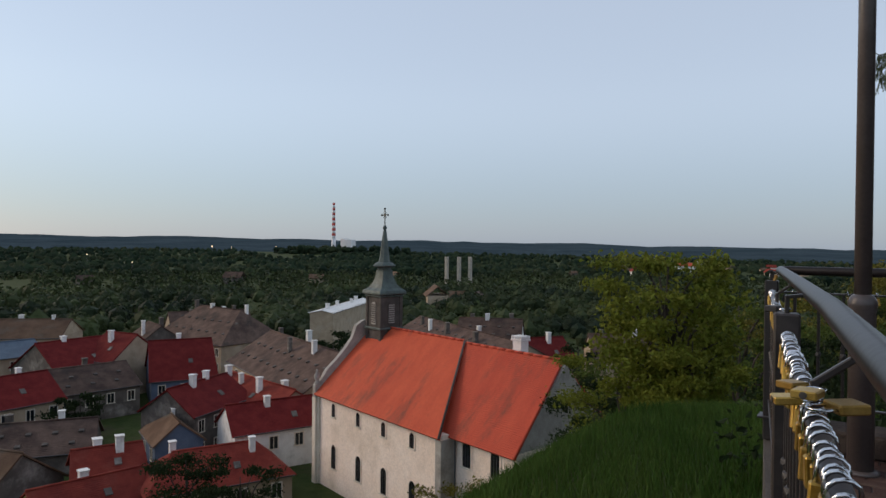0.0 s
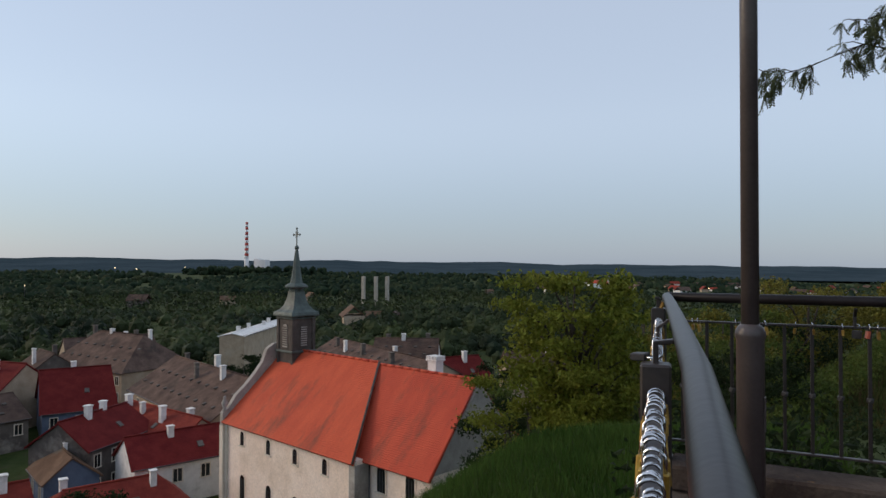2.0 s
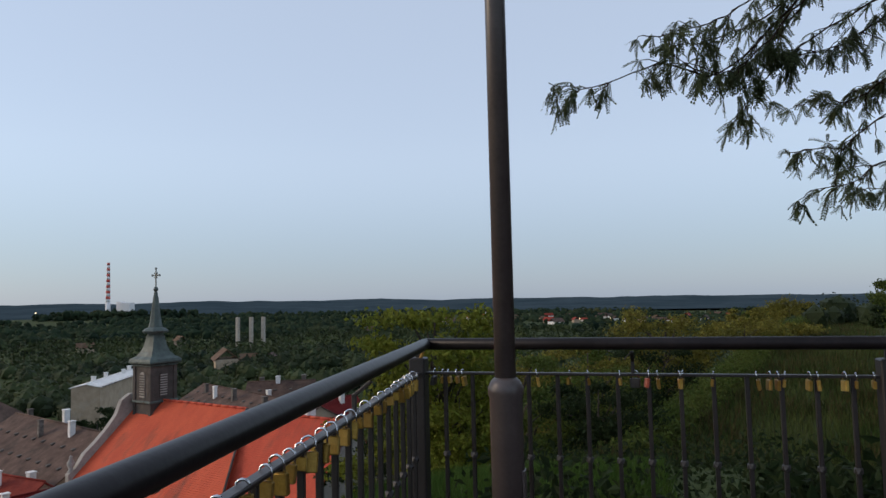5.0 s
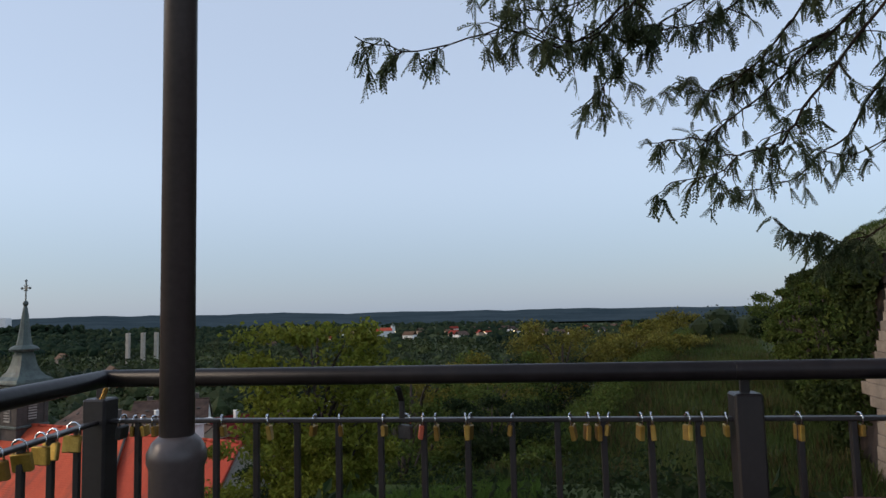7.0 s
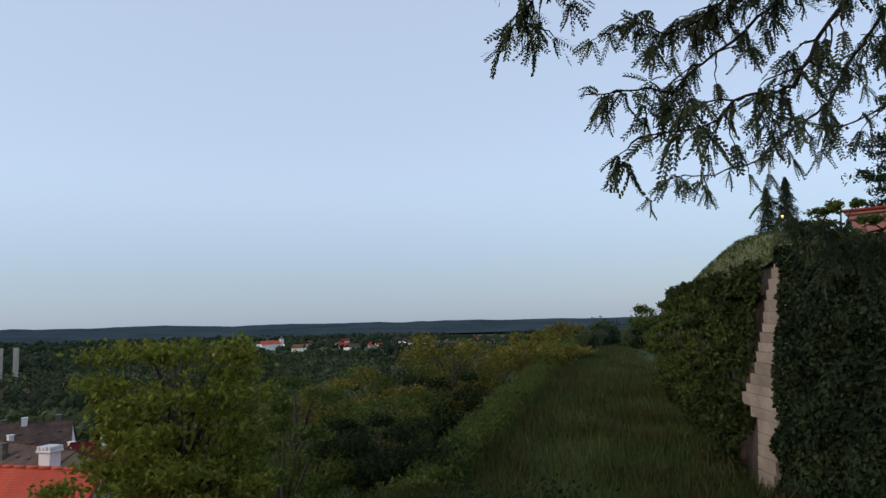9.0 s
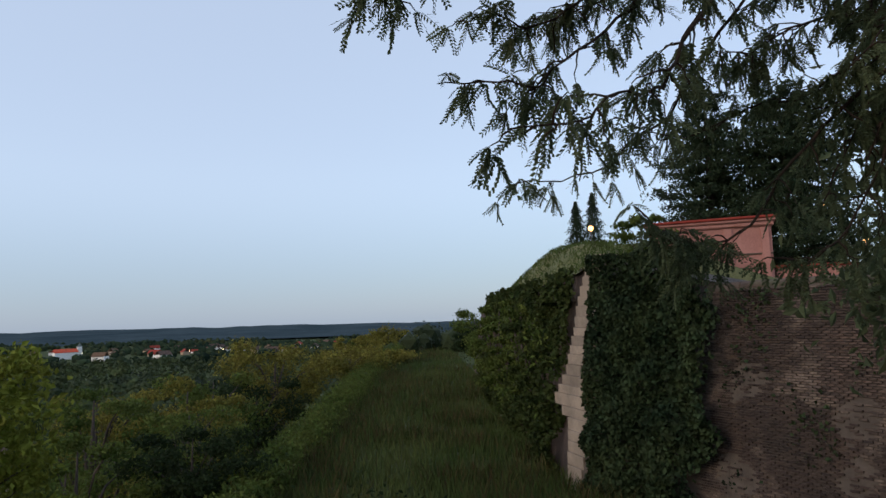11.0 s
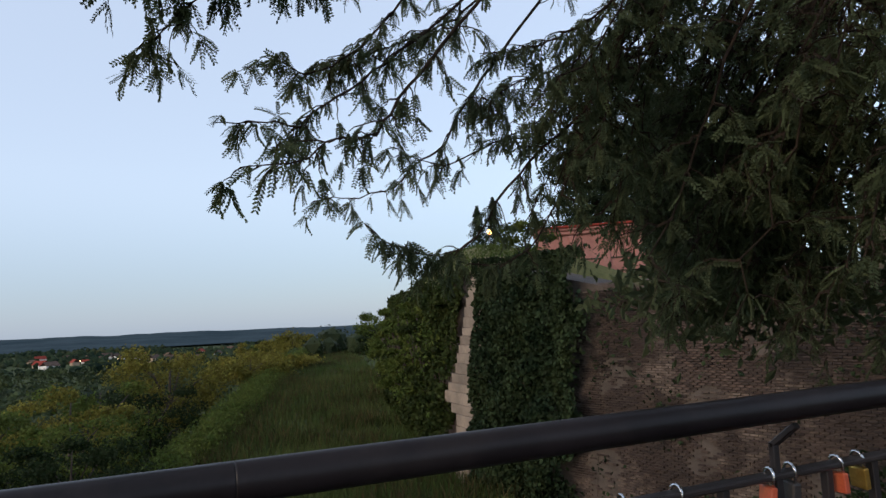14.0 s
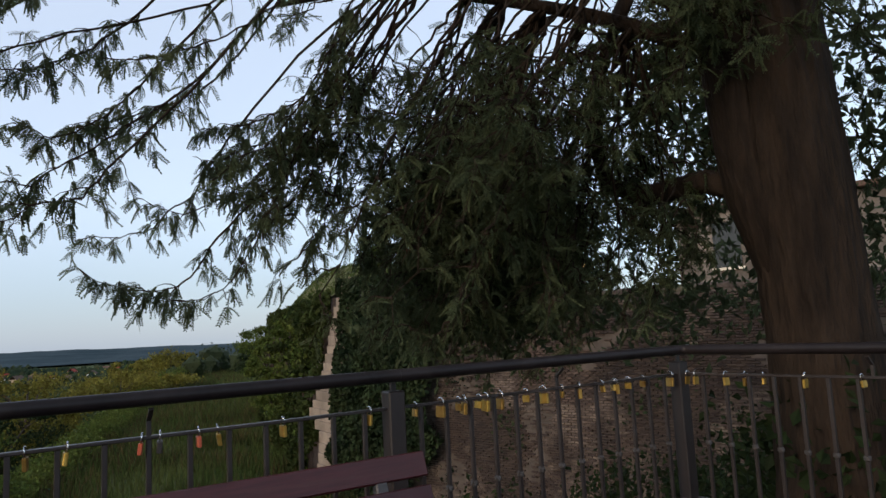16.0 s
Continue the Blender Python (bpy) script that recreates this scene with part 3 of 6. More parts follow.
# tower
TU, TN = -65.4, 42.5
TW = 1.5
tower = box("tower", (TU - TW, TN - TW, -11.5), (TU + TW, TN + TW, -4.75), M["tower"], church, "dark weathered boarded belfry")
for du in (-1, 1):
    for dn in (-1, 1):
        box("corner_post", (TU + du * (TW - 0.1) - 0.22, TN + dn * (TW - 0.1) - 0.22, -10.9), (TU + du * (TW - 0.1) + 0.22, TN + dn * (TW - 0.1) + 0.22, -4.76), M["tower"], tower, bevel=0.04)
for z, o, t in ((-9.2, TW + 0.22, 0.25), (-5.3, TW + 0.2, 0.18), (-5.0, TW + 0.45, 0.28)):
    box("cornice", (TU - o, TN - o, z), (TU + o, TN + o, z + t), M["copper"], tower, bevel=0.05)
for ax in (0, 1):
    o = arch_outline(0.95, 2.7)
    if ax == 0:
        sh = prism("shutter", o, (1, 0, 0), (0, 0, 1), (TU, TN - TW - 0.07, -8.6), (0, 0.12, 0), M["gable_grey"], tower, "pale arched belfry shutter")
        for k in range(9):
            box("slat", (TU - 0.42, TN - TW - 0.11, -8.4 + 0.26 * k), (TU + 0.42, TN - TW - 0.05, -8.28 + 0.26 * k), M["tower"], sh)
    else:
        sh = prism("shutter", o, (0, 1, 0), (0, 0, 1), (TU + TW + 0.07, TN, -8.6), (-0.12, 0, 0), M["tower"], tower)
        for k in range(9):
            box("slat", (TU + TW + 0.05, TN - 0.42, -8.4 + 0.26 * k), (TU + TW + 0.11, TN + 0.42, -8.28 + 0.26 * k), M["gable_grey"], sh)
r2 = 1.4142
lathe("tower_roof", [(1.9 * r2, -4.72), (1.85 * r2, -4.55), (1.4 * r2, -4.25), (1.08 * r2, -3.8), (0.86 * r2, -3.2), (0.74 * r2, -2.6), (0.7 * r2, -2.3), (0.7 * r2, -2.1)], M["copper"], church, "dark green copper bell roof", sides=4, smooth=False, at=(TU, TN, 0), turn=math.pi / 4)
lathe("lantern", [(0.85, -2.1), (0.85, -1.8), (1.3, -1.75), (1.4, -1.55), (1.1, -1.3), (0.75, -1.15), (0.62, -0.6), (0.46, 0.6), (0.32, 1.8), (0.2, 2.6), (0.13, 2.75)], M["copper"], church, "copper lantern and spire", sides=8, smooth=False, at=(TU, TN, 0))
lathe("orb", [(0.1, 2.7), (0.24, 2.85), (0.27, 3.0), (0.2, 3.2), (0.06, 3.3), (0.05, 3.6)], M["copper"], church, sides=10, at=(TU, TN, 0))
bm = bmesh.new()
cz = 4.55
add_box(bm, (TU - 0.06, TN - 0.05, 3.3), (TU + 0.06, TN + 0.05, 5.3), None, 0.01)
add_box(bm, (TU - 0.62, TN - 0.05, cz - 0.06), (TU + 0.62, TN + 0.05, cz + 0.06), None, 0.01)
for a in (45, 135, 225, 315):
    add_box(bm, (0.1, -0.03, -0.03), (0.42, 0.03, 0.03), Matrix.Translation((TU, TN, cz)) @ pose(0, 0, 0, 0, a, 0))
for du, dz in ((-0.62, 0), (0.62, 0), (0, 0.75)):
    bmesh.ops.create_icosphere(bm, subdivisions=1, radius=0.15, matrix=Matrix.Translation((TU + du, TN, cz + dz)))
part("cross", bm, M["iron_cross"], church, "ornate iron cross")
chim = box("chimney", (-46.1, 45.0, -12.5), (-44.9, 46.1, -8.6), M["white"], church, "whitewashed crenellated chimney", bevel=0.04)
box("chimney_cap", (-46.25, 44.85, -8.6), (-44.75, 46.25, -8.42), M["white"], chim, bevel=0.03)
for i in range(4):
    box("merlon", (-46.2 + 0.4 * i, 44.9, -8.42), (-45.98 + 0.4 * i, 46.2, -8.1), M["white"], chim, bevel=0.02)


# ---- town houses ----
M["roof_dkred"] = mat("dark_red_tiles", (0.105, 0.011, 0.011), (0.145, 0.018, 0.016), rough=0.9, scale=0.7, fine=7, bump=0.3, spec=0.15, rnd=0.2, island=0.1)
M["roof_red"] = mat("red_tiles", (0.16, 0.026, 0.02), (0.23, 0.04, 0.027), rough=0.9, scale=0.7, fine=7, bump=0.3, spec=0.15, rnd=0.2, c=(0.22, 0.05, 0.035), island=0.1)
M["roof_brown"] = mat("old_brown_tiles", (0.062, 0.040, 0.033), (0.125, 0.082, 0.064), rough=0.9, scale=0.5, fine=7, bump=0.4, spec=0.15, rnd=0.2, c=(0.045, 0.036, 0.031), island=0.15)
M["roof_tan"] = mat("tan_tiles", (0.10, 0.058, 0.038), (0.15, 0.092, 0.06), rough=0.9, scale=0.5, fine=7, bump=0.4, spec=0.15, rnd=0.2, c=(0.12, 0.1, 0.08), island=0.15)
M["roof_blue"] = mat("blue_sheet", (0.06, 0.09, 0.13), (0.09, 0.13, 0.17), rough=0.5, scale=0.7, fine=8, bump=0.15)
M["wall_cream"] = mat("cream_house_wall", (0.34, 0.255, 0.175), (0.44, 0.34, 0.24), rough=0.92, scale=0.6, fine=8, bump=0.3, rnd=0.12, c=(0.4, 0.33, 0.25))
M["wall_grey"] = mat("grey_house_wall", (0.075, 0.062, 0.053), (0.13, 0.11, 0.095), rough=0.92, scale=0.6, fine=8, bump=0.3, rnd=0.12, c=(0.28, 0.25, 0.22))
M["wall_blue"] = mat("blue_house_wall", (0.08, 0.11, 0.17), (0.11, 0.145, 0.21), rough=0.9, scale=0.8, fine=8, bump=0.3)
M["wall_yellow"] = mat("yellow_house_wall", (0.62, 0.42, 0.14), (0.7, 0.5, 0.2), rough=0.9, scale=0.8, fine=8, bump=0.3)
rh = random.Random(11)


def house(a, b, zr, half, drop, roof, wall, label, chimneys=2, hip=0.0, ground=-27.2, windows=True):
    """A house by its ridge from a to b: walls, two tiled slopes, gables or hips, windows, chimneys."""
    a, b = Vector((*a, 0)), Vector((*b, 0))
    d = (b - a)
    L = d.length
    d.normalize()
    root = empty("house", label, "house", m=frame_at(a, d))
    ze = zr - drop
    w = half - 0.35
    box("wall", (0.15, -w, ground), (L - 0.15, w, ze + 0.12), M[wall], root)
    for side in (-1, 1):
        n = max(4, int(math.hypot(half, drop) / 0.26))
        if side < 0:
            roof_pitch("roof", (-0.25, -half, ze), (L + 0.25, -half, ze), (hip, 0, zr), (L - hip, 0, zr), 0.16, M[roof], root, n)
        else:
            roof_pitch("roof", (L + 0.25, half, ze), (-0.25, half, ze), (L - hip, 0, zr), (hip, 0, zr), 0.16, M[roof], root, n)
    if hip:
        roof_pitch("roof", (-0.25, half, ze), (-0.25, -half, ze), (hip, 0.01, zr), (hip, -0.01, zr), 0.16, M[roof], root, 8)
        roof_pitch("roof", (L + 0.25, -half, ze), (L + 0.25, half, ze), (L - hip, -0.01, zr), (L - hip, 0.01, zr), 0.16, M[roof], root, 8)
    else:
        k = (zr - ze) / half
        for x, t in ((0.15, 0.3), (L - 0.45, 0.3)):
            prism("gable", [(-w, ze + 0.1), (w, ze + 0.1), (0, ze + 0.1 + k * w - 0.12)], (0, 1, 0), (0, 0, 1), (x, 0, 0), (t, 0, 0), M[wall], root)
    tube("ridge_tiles", [(hip, 0, zr + 0.05), (L - hip, 0, zr + 0.05)], 0.13, M[roof], root, sides=6)
    tube("gutter", [(0, -half - 0.06, ze - 0.02), (L, -half - 0.06, ze - 0.02)], 0.08, M["iron"], root, sides=6)
    for i in range(chimneys):
        x = L * (i + 0.7 + rh.uniform(-0.2, 0.2)) / (chimneys + 0.4)
        y = rh.uniform(-0.5, 0.35) * half
        top = zr + rh.uniform(0.5, 1.1)
        bm = bmesh.new()
        s = rh.uniform(0.3, 0.45)
        add_box(bm, (x - s, y - s, zr - drop * 0.75), (x + s, y + s, top), None, 0.03)
        add_box(bm, (x - s - 0.08, y - s - 0.08, top), (x + s + 0.08, y + s + 0.08, top + 0.14), None, 0.02)
        part("chimney", bm, M["white"] if roof != "roof_brown" or i % 2 else M["wall_grey"], root, "whitewashed chimney")
    if windows:
        k = max(2, int(L / 3.0))
        for i in range(k):
            x = L * (i + 0.5) / k
            for z in (ze - 2.2, ze - 5.2):
                if z < ground + 0.8:
                    continue
                for side in (-1, 1):
                    y = side * (w + 0.03)
                    wn_ = box("window", (x - 0.5, min(y, y - side * 0.08), z), (x + 0.5, max(y, y - side * 0.08), z + 1.5), M["glass_dark"], root)
                    if side < 0:
                        bm = bmesh.new()
                        for lo, hi in (((x - 0.62, -w - 0.08, z - 0.1), (x - 0.5, -w - 0.02, z + 1.62)), ((x + 0.5, -w - 0.08, z - 0.1), (x + 0.62, -w - 0.02, z + 1.62)), ((x - 0.5, -w - 0.08, z + 1.5), (x + 0.5, -w - 0.02, z + 1.62)), ((x - 0.7, -w - 0.14, z - 0.1), (x + 0.7, -w - 0.02, z)), ((x - 0.03, -w - 0.06, z), (x + 0.03, -w - 0.025, z + 1.5))):
                            add_box(bm, lo, hi)
                        part("window_frame", bm, M["trim"], wn_)
    if roof == "roof_brown" and L > 11:
        for i in range(int(L / 3.2)):
            for q in (0.3, 0.62):
                x, y, z = L * (i + 0.6 + 0.3 * (q > 0.5)) / (int(L / 3.2) + 0.5), -half * (1 - q), ze + drop * q
                bm = bmesh.new()
                add_box(bm, (-0.32, -0.25, -0.05), (0.32, 0.35, 0.2), pose(x, y, z, 12, 0, 0), 0.06)
                part("roof_vent", bm, M["tower"], root, "small dark roof vent")
    # roof lights on some slopes
    if roof in ("roof_red", "roof_dkred"):
        x = L * 0.62
        y = -half * 0.55
        z = ze + drop * 0.45
        box("roof_light", (-0.35, -0.45, 0.0), (0.35, 0.45, 0.14), M["wall_grey"], root, bevel=0.02, m=pose(x, y, z, math.degrees(math.atan2(drop, half)), 0, 0))
    return root


house((-133, 93.5), (-107.5, 90.6), -13.4, 8.0, 6.2, "roof_brown", "wall_cream", "large house with a hipped old brown tiled roof", 4, 5.0)
house((-133, 83.2), (-124, 80.5), -16.5, 5.5, 4.0, "roof_brown", "wall_grey", "small house with a brown tiled roof", 2)
house((-120.7, 66.7), (-112.7, 67.9), -16.0, 6.0, 4.4, "roof_dkred", "wall_cream", "house with a dark red tiled roof and white chimney", 1)
house((-107.5, 66.5), (-102.1, 75.8), -16.6, 7.2, 6.0, "roof_dkred", "wall_blue", "house with a broad dark red roof and blue wall", 1)
house((-93.6, 82.0), (-63.5, 69.5), -15.2, 8.0, 5.0, "roof_brown", "wall_cream", "long house with a patchy brown tiled roof", 5)
house((-76.2, 48.5), (-79.0, 60.4), -18.0, 4.6, 3.2, "roof_dkred", "wall_grey", "narrow house with a dark red roof", 2)
house((-84.9, 65.2), (-66.0, 61.3), -19.0, 4.4, 3.0, "roof_red", "wall_cream", "low house with a bright red tiled roof", 4)
house((-67.3, 50.5), (-62.0, 62.5), -19.2, 4.2, 2.9, "roof_dkred", "white", "house with a dark red roof and white gable", 1)
house((-70.5, 33.2), (-67.5, 39.6), -21.0, 3.4, 2.4, "roof_red", "wall_grey", "small house with a red tiled roof", 2)
house((-63.3, 36.6), (-56.8, 50.0), -21.2, 4.6, 3.0, "roof_red", "wall_cream", "house with a hipped red tiled roof beside the church", 2, 3.0)
house((-121.0, 54.0), (-121.6, 67.0), -16.8, 8.0, 5.0, "roof_dkred", "wall_grey", "house with a wide faded dark red roof", 1)
house((-101.5, 34.0), (-101.6, 46.5), -18.0, 5.0, 3.6, "roof_dkred", "wall_cream", "house with a dark red roof and tall white chimneys", 2)
house((-136.0, 50.0), (-135.5, 61.0), -18.0, 5.0, 2.4, "roof_blue", "wall_cream", "house with a blue-grey sheet roof", 0)
house((-168.0, 60.0), (-150.0, 76.0), -16.5, 7.0, 3.4, "roof_tan", "wall_cream", "long house with a tan tiled roof", 3)
house((-90.5, 33.0), (-83.0, 43.5), -21.5, 5.0, 3.0, "roof_brown", "wall_grey", "half ruined house with a sagging brown roof", 2)
house((-78.5, 50.0), (-71.0, 46.8), -21.0, 3.2, 2.6, "roof_tan", "wall_blue", "shed with a tan tiled roof and blue wall", 1)
house((-77.0, 27.0), (-71.0, 28.8), -20.2, 5.5, 4.0, "roof_tan", "wall_grey", "house with an old tan tiled roof", 0)
house((-108.0, 49.0), (-106.0, 61.5), -19.2, 6.0, 3.2, "roof_brown", "wall_grey", "low house with a dark brown roof", 1)
house((-92.8, 129.0), (-51.3, 103.0), -16.5, 6.5, 3.6, "roof_brown", "wall_cream", "long terrace house with a brown tiled roof", 6)
house((-77.5, 122.3), (-64.5, 127.6), -15.2, 6.0, 4.2, "roof_brown", "white", "white house with a brown tiled roof", 3)
house((-117.5, 121.0), (-133.0, 156.0), -16.0, 3.4, 0.7, "white", "wall_cream", "long low building with a flat white roof", 4, windows=False)
house((-53.8, 106.0), (-49.0, 113.0), -16.0, 5.5, 4.2, "roof_dkred", "wall_cream", "house with a dark red roof behind the church", 1)
house((-66.7, 27.0), (-64.3, 37.6), -22.6, 3.6, 2.2, "roof_red", "wall_yellow", "low yellow house with a red roof", 1)
house((-46.0, 118.0), (-36.0, 124.0), -15.8, 5.5, 3.8, "roof_brown", "wall_cream", "house with a brown roof among trees", 2)
house((-150.0, 100.0), (-141.0, 118.0), -17.0, 6.5, 4.0, "roof_brown", "wall_cream", "house with a brown tiled roof", 2)
house((-100.0, 24.0), (-92.0, 30.0), -21.0, 5.0, 3.2, "roof_brown", "wall_grey", "house with a brown roof below the hill", 1)


# ---- far landmarks ----
M["stripe_white"] = mat("chimney_white", (0.72, 0.70, 0.7), (0.78, 0.76, 0.75), rough=0.8, scale=0.05, fine=0.4, bump=0)
M["stripe_red"] = mat("chimney_red", (0.5, 0.08, 0.06), (0.55, 0.1, 0.08), rough=0.8, scale=0.05, fine=0.4, bump=0)
stack = empty("factory_chimney", "tall red and white striped factory chimney", "chimney", m=pose(-2016, 2216, -50))
for i in range(14):
    z0, z1 = 66 + 11.2 * i, 66 + 11.2 * (i + 1)
    lathe("band", [(9.0 - 0.25 * i, z0), (8.75 - 0.25 * i, z1)], M["stripe_red"] if i % 2 else M["stripe_white"], stack, sides=12)
lathe("foot", [(10.5, 0), (9.0, 66)], M["stripe_white"], stack, sides=12)
works = empty("power_station", "pale power station building on the horizon", "factory", m=pose(-1968, 2258, -50))
box("hall", (-30, -15, 0), (30, 15, 61), M["stripe_white"], works)
box("tower_block", (-34, -12, 0), (-12, 12, 66), M["stripe_white"], works)
M["concrete"] = mat("bare_concrete", (0.36, 0.32, 0.27), (0.45, 0.40, 0.34), rough=0.95, scale=0.3, fine=3, bump=0.3)
for x, y in ((-350.6, 542.5), (-340.6, 548.9), (-331.5, 554.6)):
    p = tagged(box("bridge_pier", (x - 1.5, y - 1.5, -42), (x + 1.5, y + 1.5, -12.0), M["concrete"], bevel=0.2), "bare concrete pier of a broken bridge", "pier", "three bridge piers")
far_church = empty("village_church", "white village church with a red roof", "church", m=pose(-320, 1462, -55, 0, 0, 25))
box("wall", (-40, -9, 0), (0, 9, 14), M["white"], far_church)
roof_pitch("roof", (-41, -10, 13.5), (1, -10, 13.5), (-41, 0, 20), (1, 0, 20), 0.6, M["church_roof"], far_church, 6)
roof_pitch("roof", (1, 10, 13.5), (-41, 10, 13.5), (1, 0, 20), (-41, 0, 20), 0.6, M["church_roof"], far_church, 6)
box("tower", (0, -4, 0), (8, 4, 23), M["white"], far_church)
lathe("spire", [(5.0, 23), (3.4, 25), (1.2, 29), (0, 31)], M["copper"], far_church, sides=8, smooth=False, at=(4, 0, 0))
rv = random.Random(3)


def far_house(x, y, z, s, wall, roof):
    h = empty("village_house", "small far village house with a pitched roof", "house", "village houses on the plain", m=pose(x, y, z, 0, 0, rv.uniform(0, 180)))
    box("wall", (-s, -s * 0.6, 0), (s, s * 0.6, s * 0.8), M[wall], h)
    roof_pitch("roof", (-s * 1.05, -s * 0.7, s * 0.75), (s * 1.05, -s * 0.7, s * 0.75), (-s * 1.05, 0, s * 1.35), (s * 1.05, 0, s * 1.35), 0.3, M[roof], h)
    roof_pitch("roof", (s * 1.05, s * 0.7, s * 0.75), (-s * 1.05, s * 0.7, s * 0.75), (s * 1.05, 0, s * 1.35), (-s * 1.05, 0, s * 1.35), 0.3, M[roof], h)
    return h


for i in range(46):
    b = radians(rv.gauss(4, 9))
    r = rv.uniform(1150, 1900)
    x, y = -math.sin(b) * r, math.cos(b) * r
    far_house(x, y, land(x, y) - 0.5, rv.uniform(7, 12), rv.choice(("white", "white", "wall_cream")), rv.choice(("roof_red", "roof_brown", "roof_brown", "roof_tan")))
for x, y, s in ((-519, 428, 9), (-199, 296, 9), (-220, 351, 5), (-210, 360, 5), (-451, 594, 8), (-606, 332, 7), (-397, 977, 6), (-381, 1057, 6), (-475, 494, 7)):
    far_house(x, y, land(x, y) - 0.3, s, rv.choice(("wall_cream", "wall_grey")), rv.choice(("roof_brown", "roof_brown", "roof_tan")))
M["far_lamp"] = glow("far_lamp", (1.0, 0.7, 0.4), 5.0)
for b, r, z in ((52, 2600, -22), (50.5, 2500, -24), (47, 2700, -20), (61, 1500, -30), (58, 900, -27), (4.5, 1400, -49), (2.0, 1450, -50), (-1.5, 1500, -51), (6.5, 1300, -46), (12, 1500, -46), (-16.5, 2200, -52), (-20, 2300, -52)):
    x, y = -math.sin(radians(b)) * r, math.cos(radians(b)) * r
    lamp = empty("street_lamp", "tiny lit lamp far on the plain", "street lamp", "far lamps on the plain", m=pose(x, y, land(x, y)))
    h = max(8.0, z - land(x, y))
    lathe("mast", [(0.3, 0), (0.2, h)], M["iron"], lamp, sides=6)
    lathe("light", [(0.05, h), (r * 0.0006, h + r * 0.0007), (0.05, h + r * 0.0014)], M["far_lamp"], lamp, "glowing lamp head", sides=8)
for i in range(16):
    b = radians(-17 + rv.uniform(-2.5, 6))
    r = rv.uniform(2200, 2600)
    x, y = -math.sin(b) * r, math.cos(b) * r
    hall = box("warehouse", (-rv.uniform(20, 45), -12, 0), (rv.uniform(20, 45), 12, rv.uniform(9, 14)), M["white"], bevel=0.5)
    hall.matrix_basis = pose(x, y, land(x, y), 0, 0, rv.uniform(-20, 20) + 15)
    tagged(hall, "long pale warehouse far on the plain", "warehouse", "far warehouses")
# ---- far woods and hills ----
M["wood_far"] = mat("far_foliage", (0.010, 0.020, 0.013), (0.030, 0.044, 0.022), rough=0.95, scale=0.006, fine=0.3, bump=0.0, island=0.2, c=(0.045, 0.048, 0.022), spec=0.05)
# the blue haze of distance is put into the hills' base colour
M["hill"] = mat("haze_tinted_hill", (0.032, 0.050, 0.060), (0.053, 0.074, 0.086), rough=1.0, scale=0.0035, fine=0.03, bump=0, spec=0.0, stretch=(1, 1, 6))
rng = np.random.default_rng(7)


def blob_unit(level):
    bm = bmesh.new()
    bmesh.ops.create_icosphere(bm, subdivisions=level, radius=1)
    v = np.array([p.co[:] for p in bm.verts])
    f = np.array([[q.index for q in p.verts] for p in bm.faces])
    bm.free()
    return v, f


def blobs(name, centres, sizes, material, label, rough=0.32, level=2):
    """Many uneven tree clumps joined in one mesh."""
    v0, f0 = blob_unit(level)
    n = len(centres)
    jit = 1 + rough * rng.standard_normal((n, len(v0), 1))
    sc = np.stack([sizes, sizes, sizes * rng.uniform(0.7, 1.15, n)], 1)
    v = v0[None] * jit * sc[:, None, :] + centres[:, None, :]
    f = f0[None] + (np.arange(n) * len(v0))[:, None, None]
    ob = link_mesh(name, v.reshape(-1, 3).tolist(), f.reshape(-1, 3).tolist(), material)
    tagged(ob, label, "trees", kind="stuff")
    return ob


def crown_quads(centres, size):
    """Leaf clumps that lie on the rounded surface of a far crown."""
    n = len(centres)
    g = centres - centres.mean(0)
    g = g / (np.linalg.norm(g, axis=1)[:, None] + 1e-6) + 0.45 * rng.standard_normal((n, 3))
    d = np.cross(g, rng.standard_normal((n, 3)))
    d /= np.linalg.norm(d, axis=1)[:, None] + 1e-6
    e = np.cross(g, d)
    e /= np.linalg.norm(e, axis=1)[:, None] + 1e-6
    L = (size * rng.uniform(0.5, 1.1, n))[:, None]
    v = np.stack([centres - d * L * 0.5, centres + e * L * 0.45, centres + d * L * 0.5, centres - e * L * 0.45], 1)
    return v.reshape(-1, 3), np.arange(4 * n).reshape(n, 4)


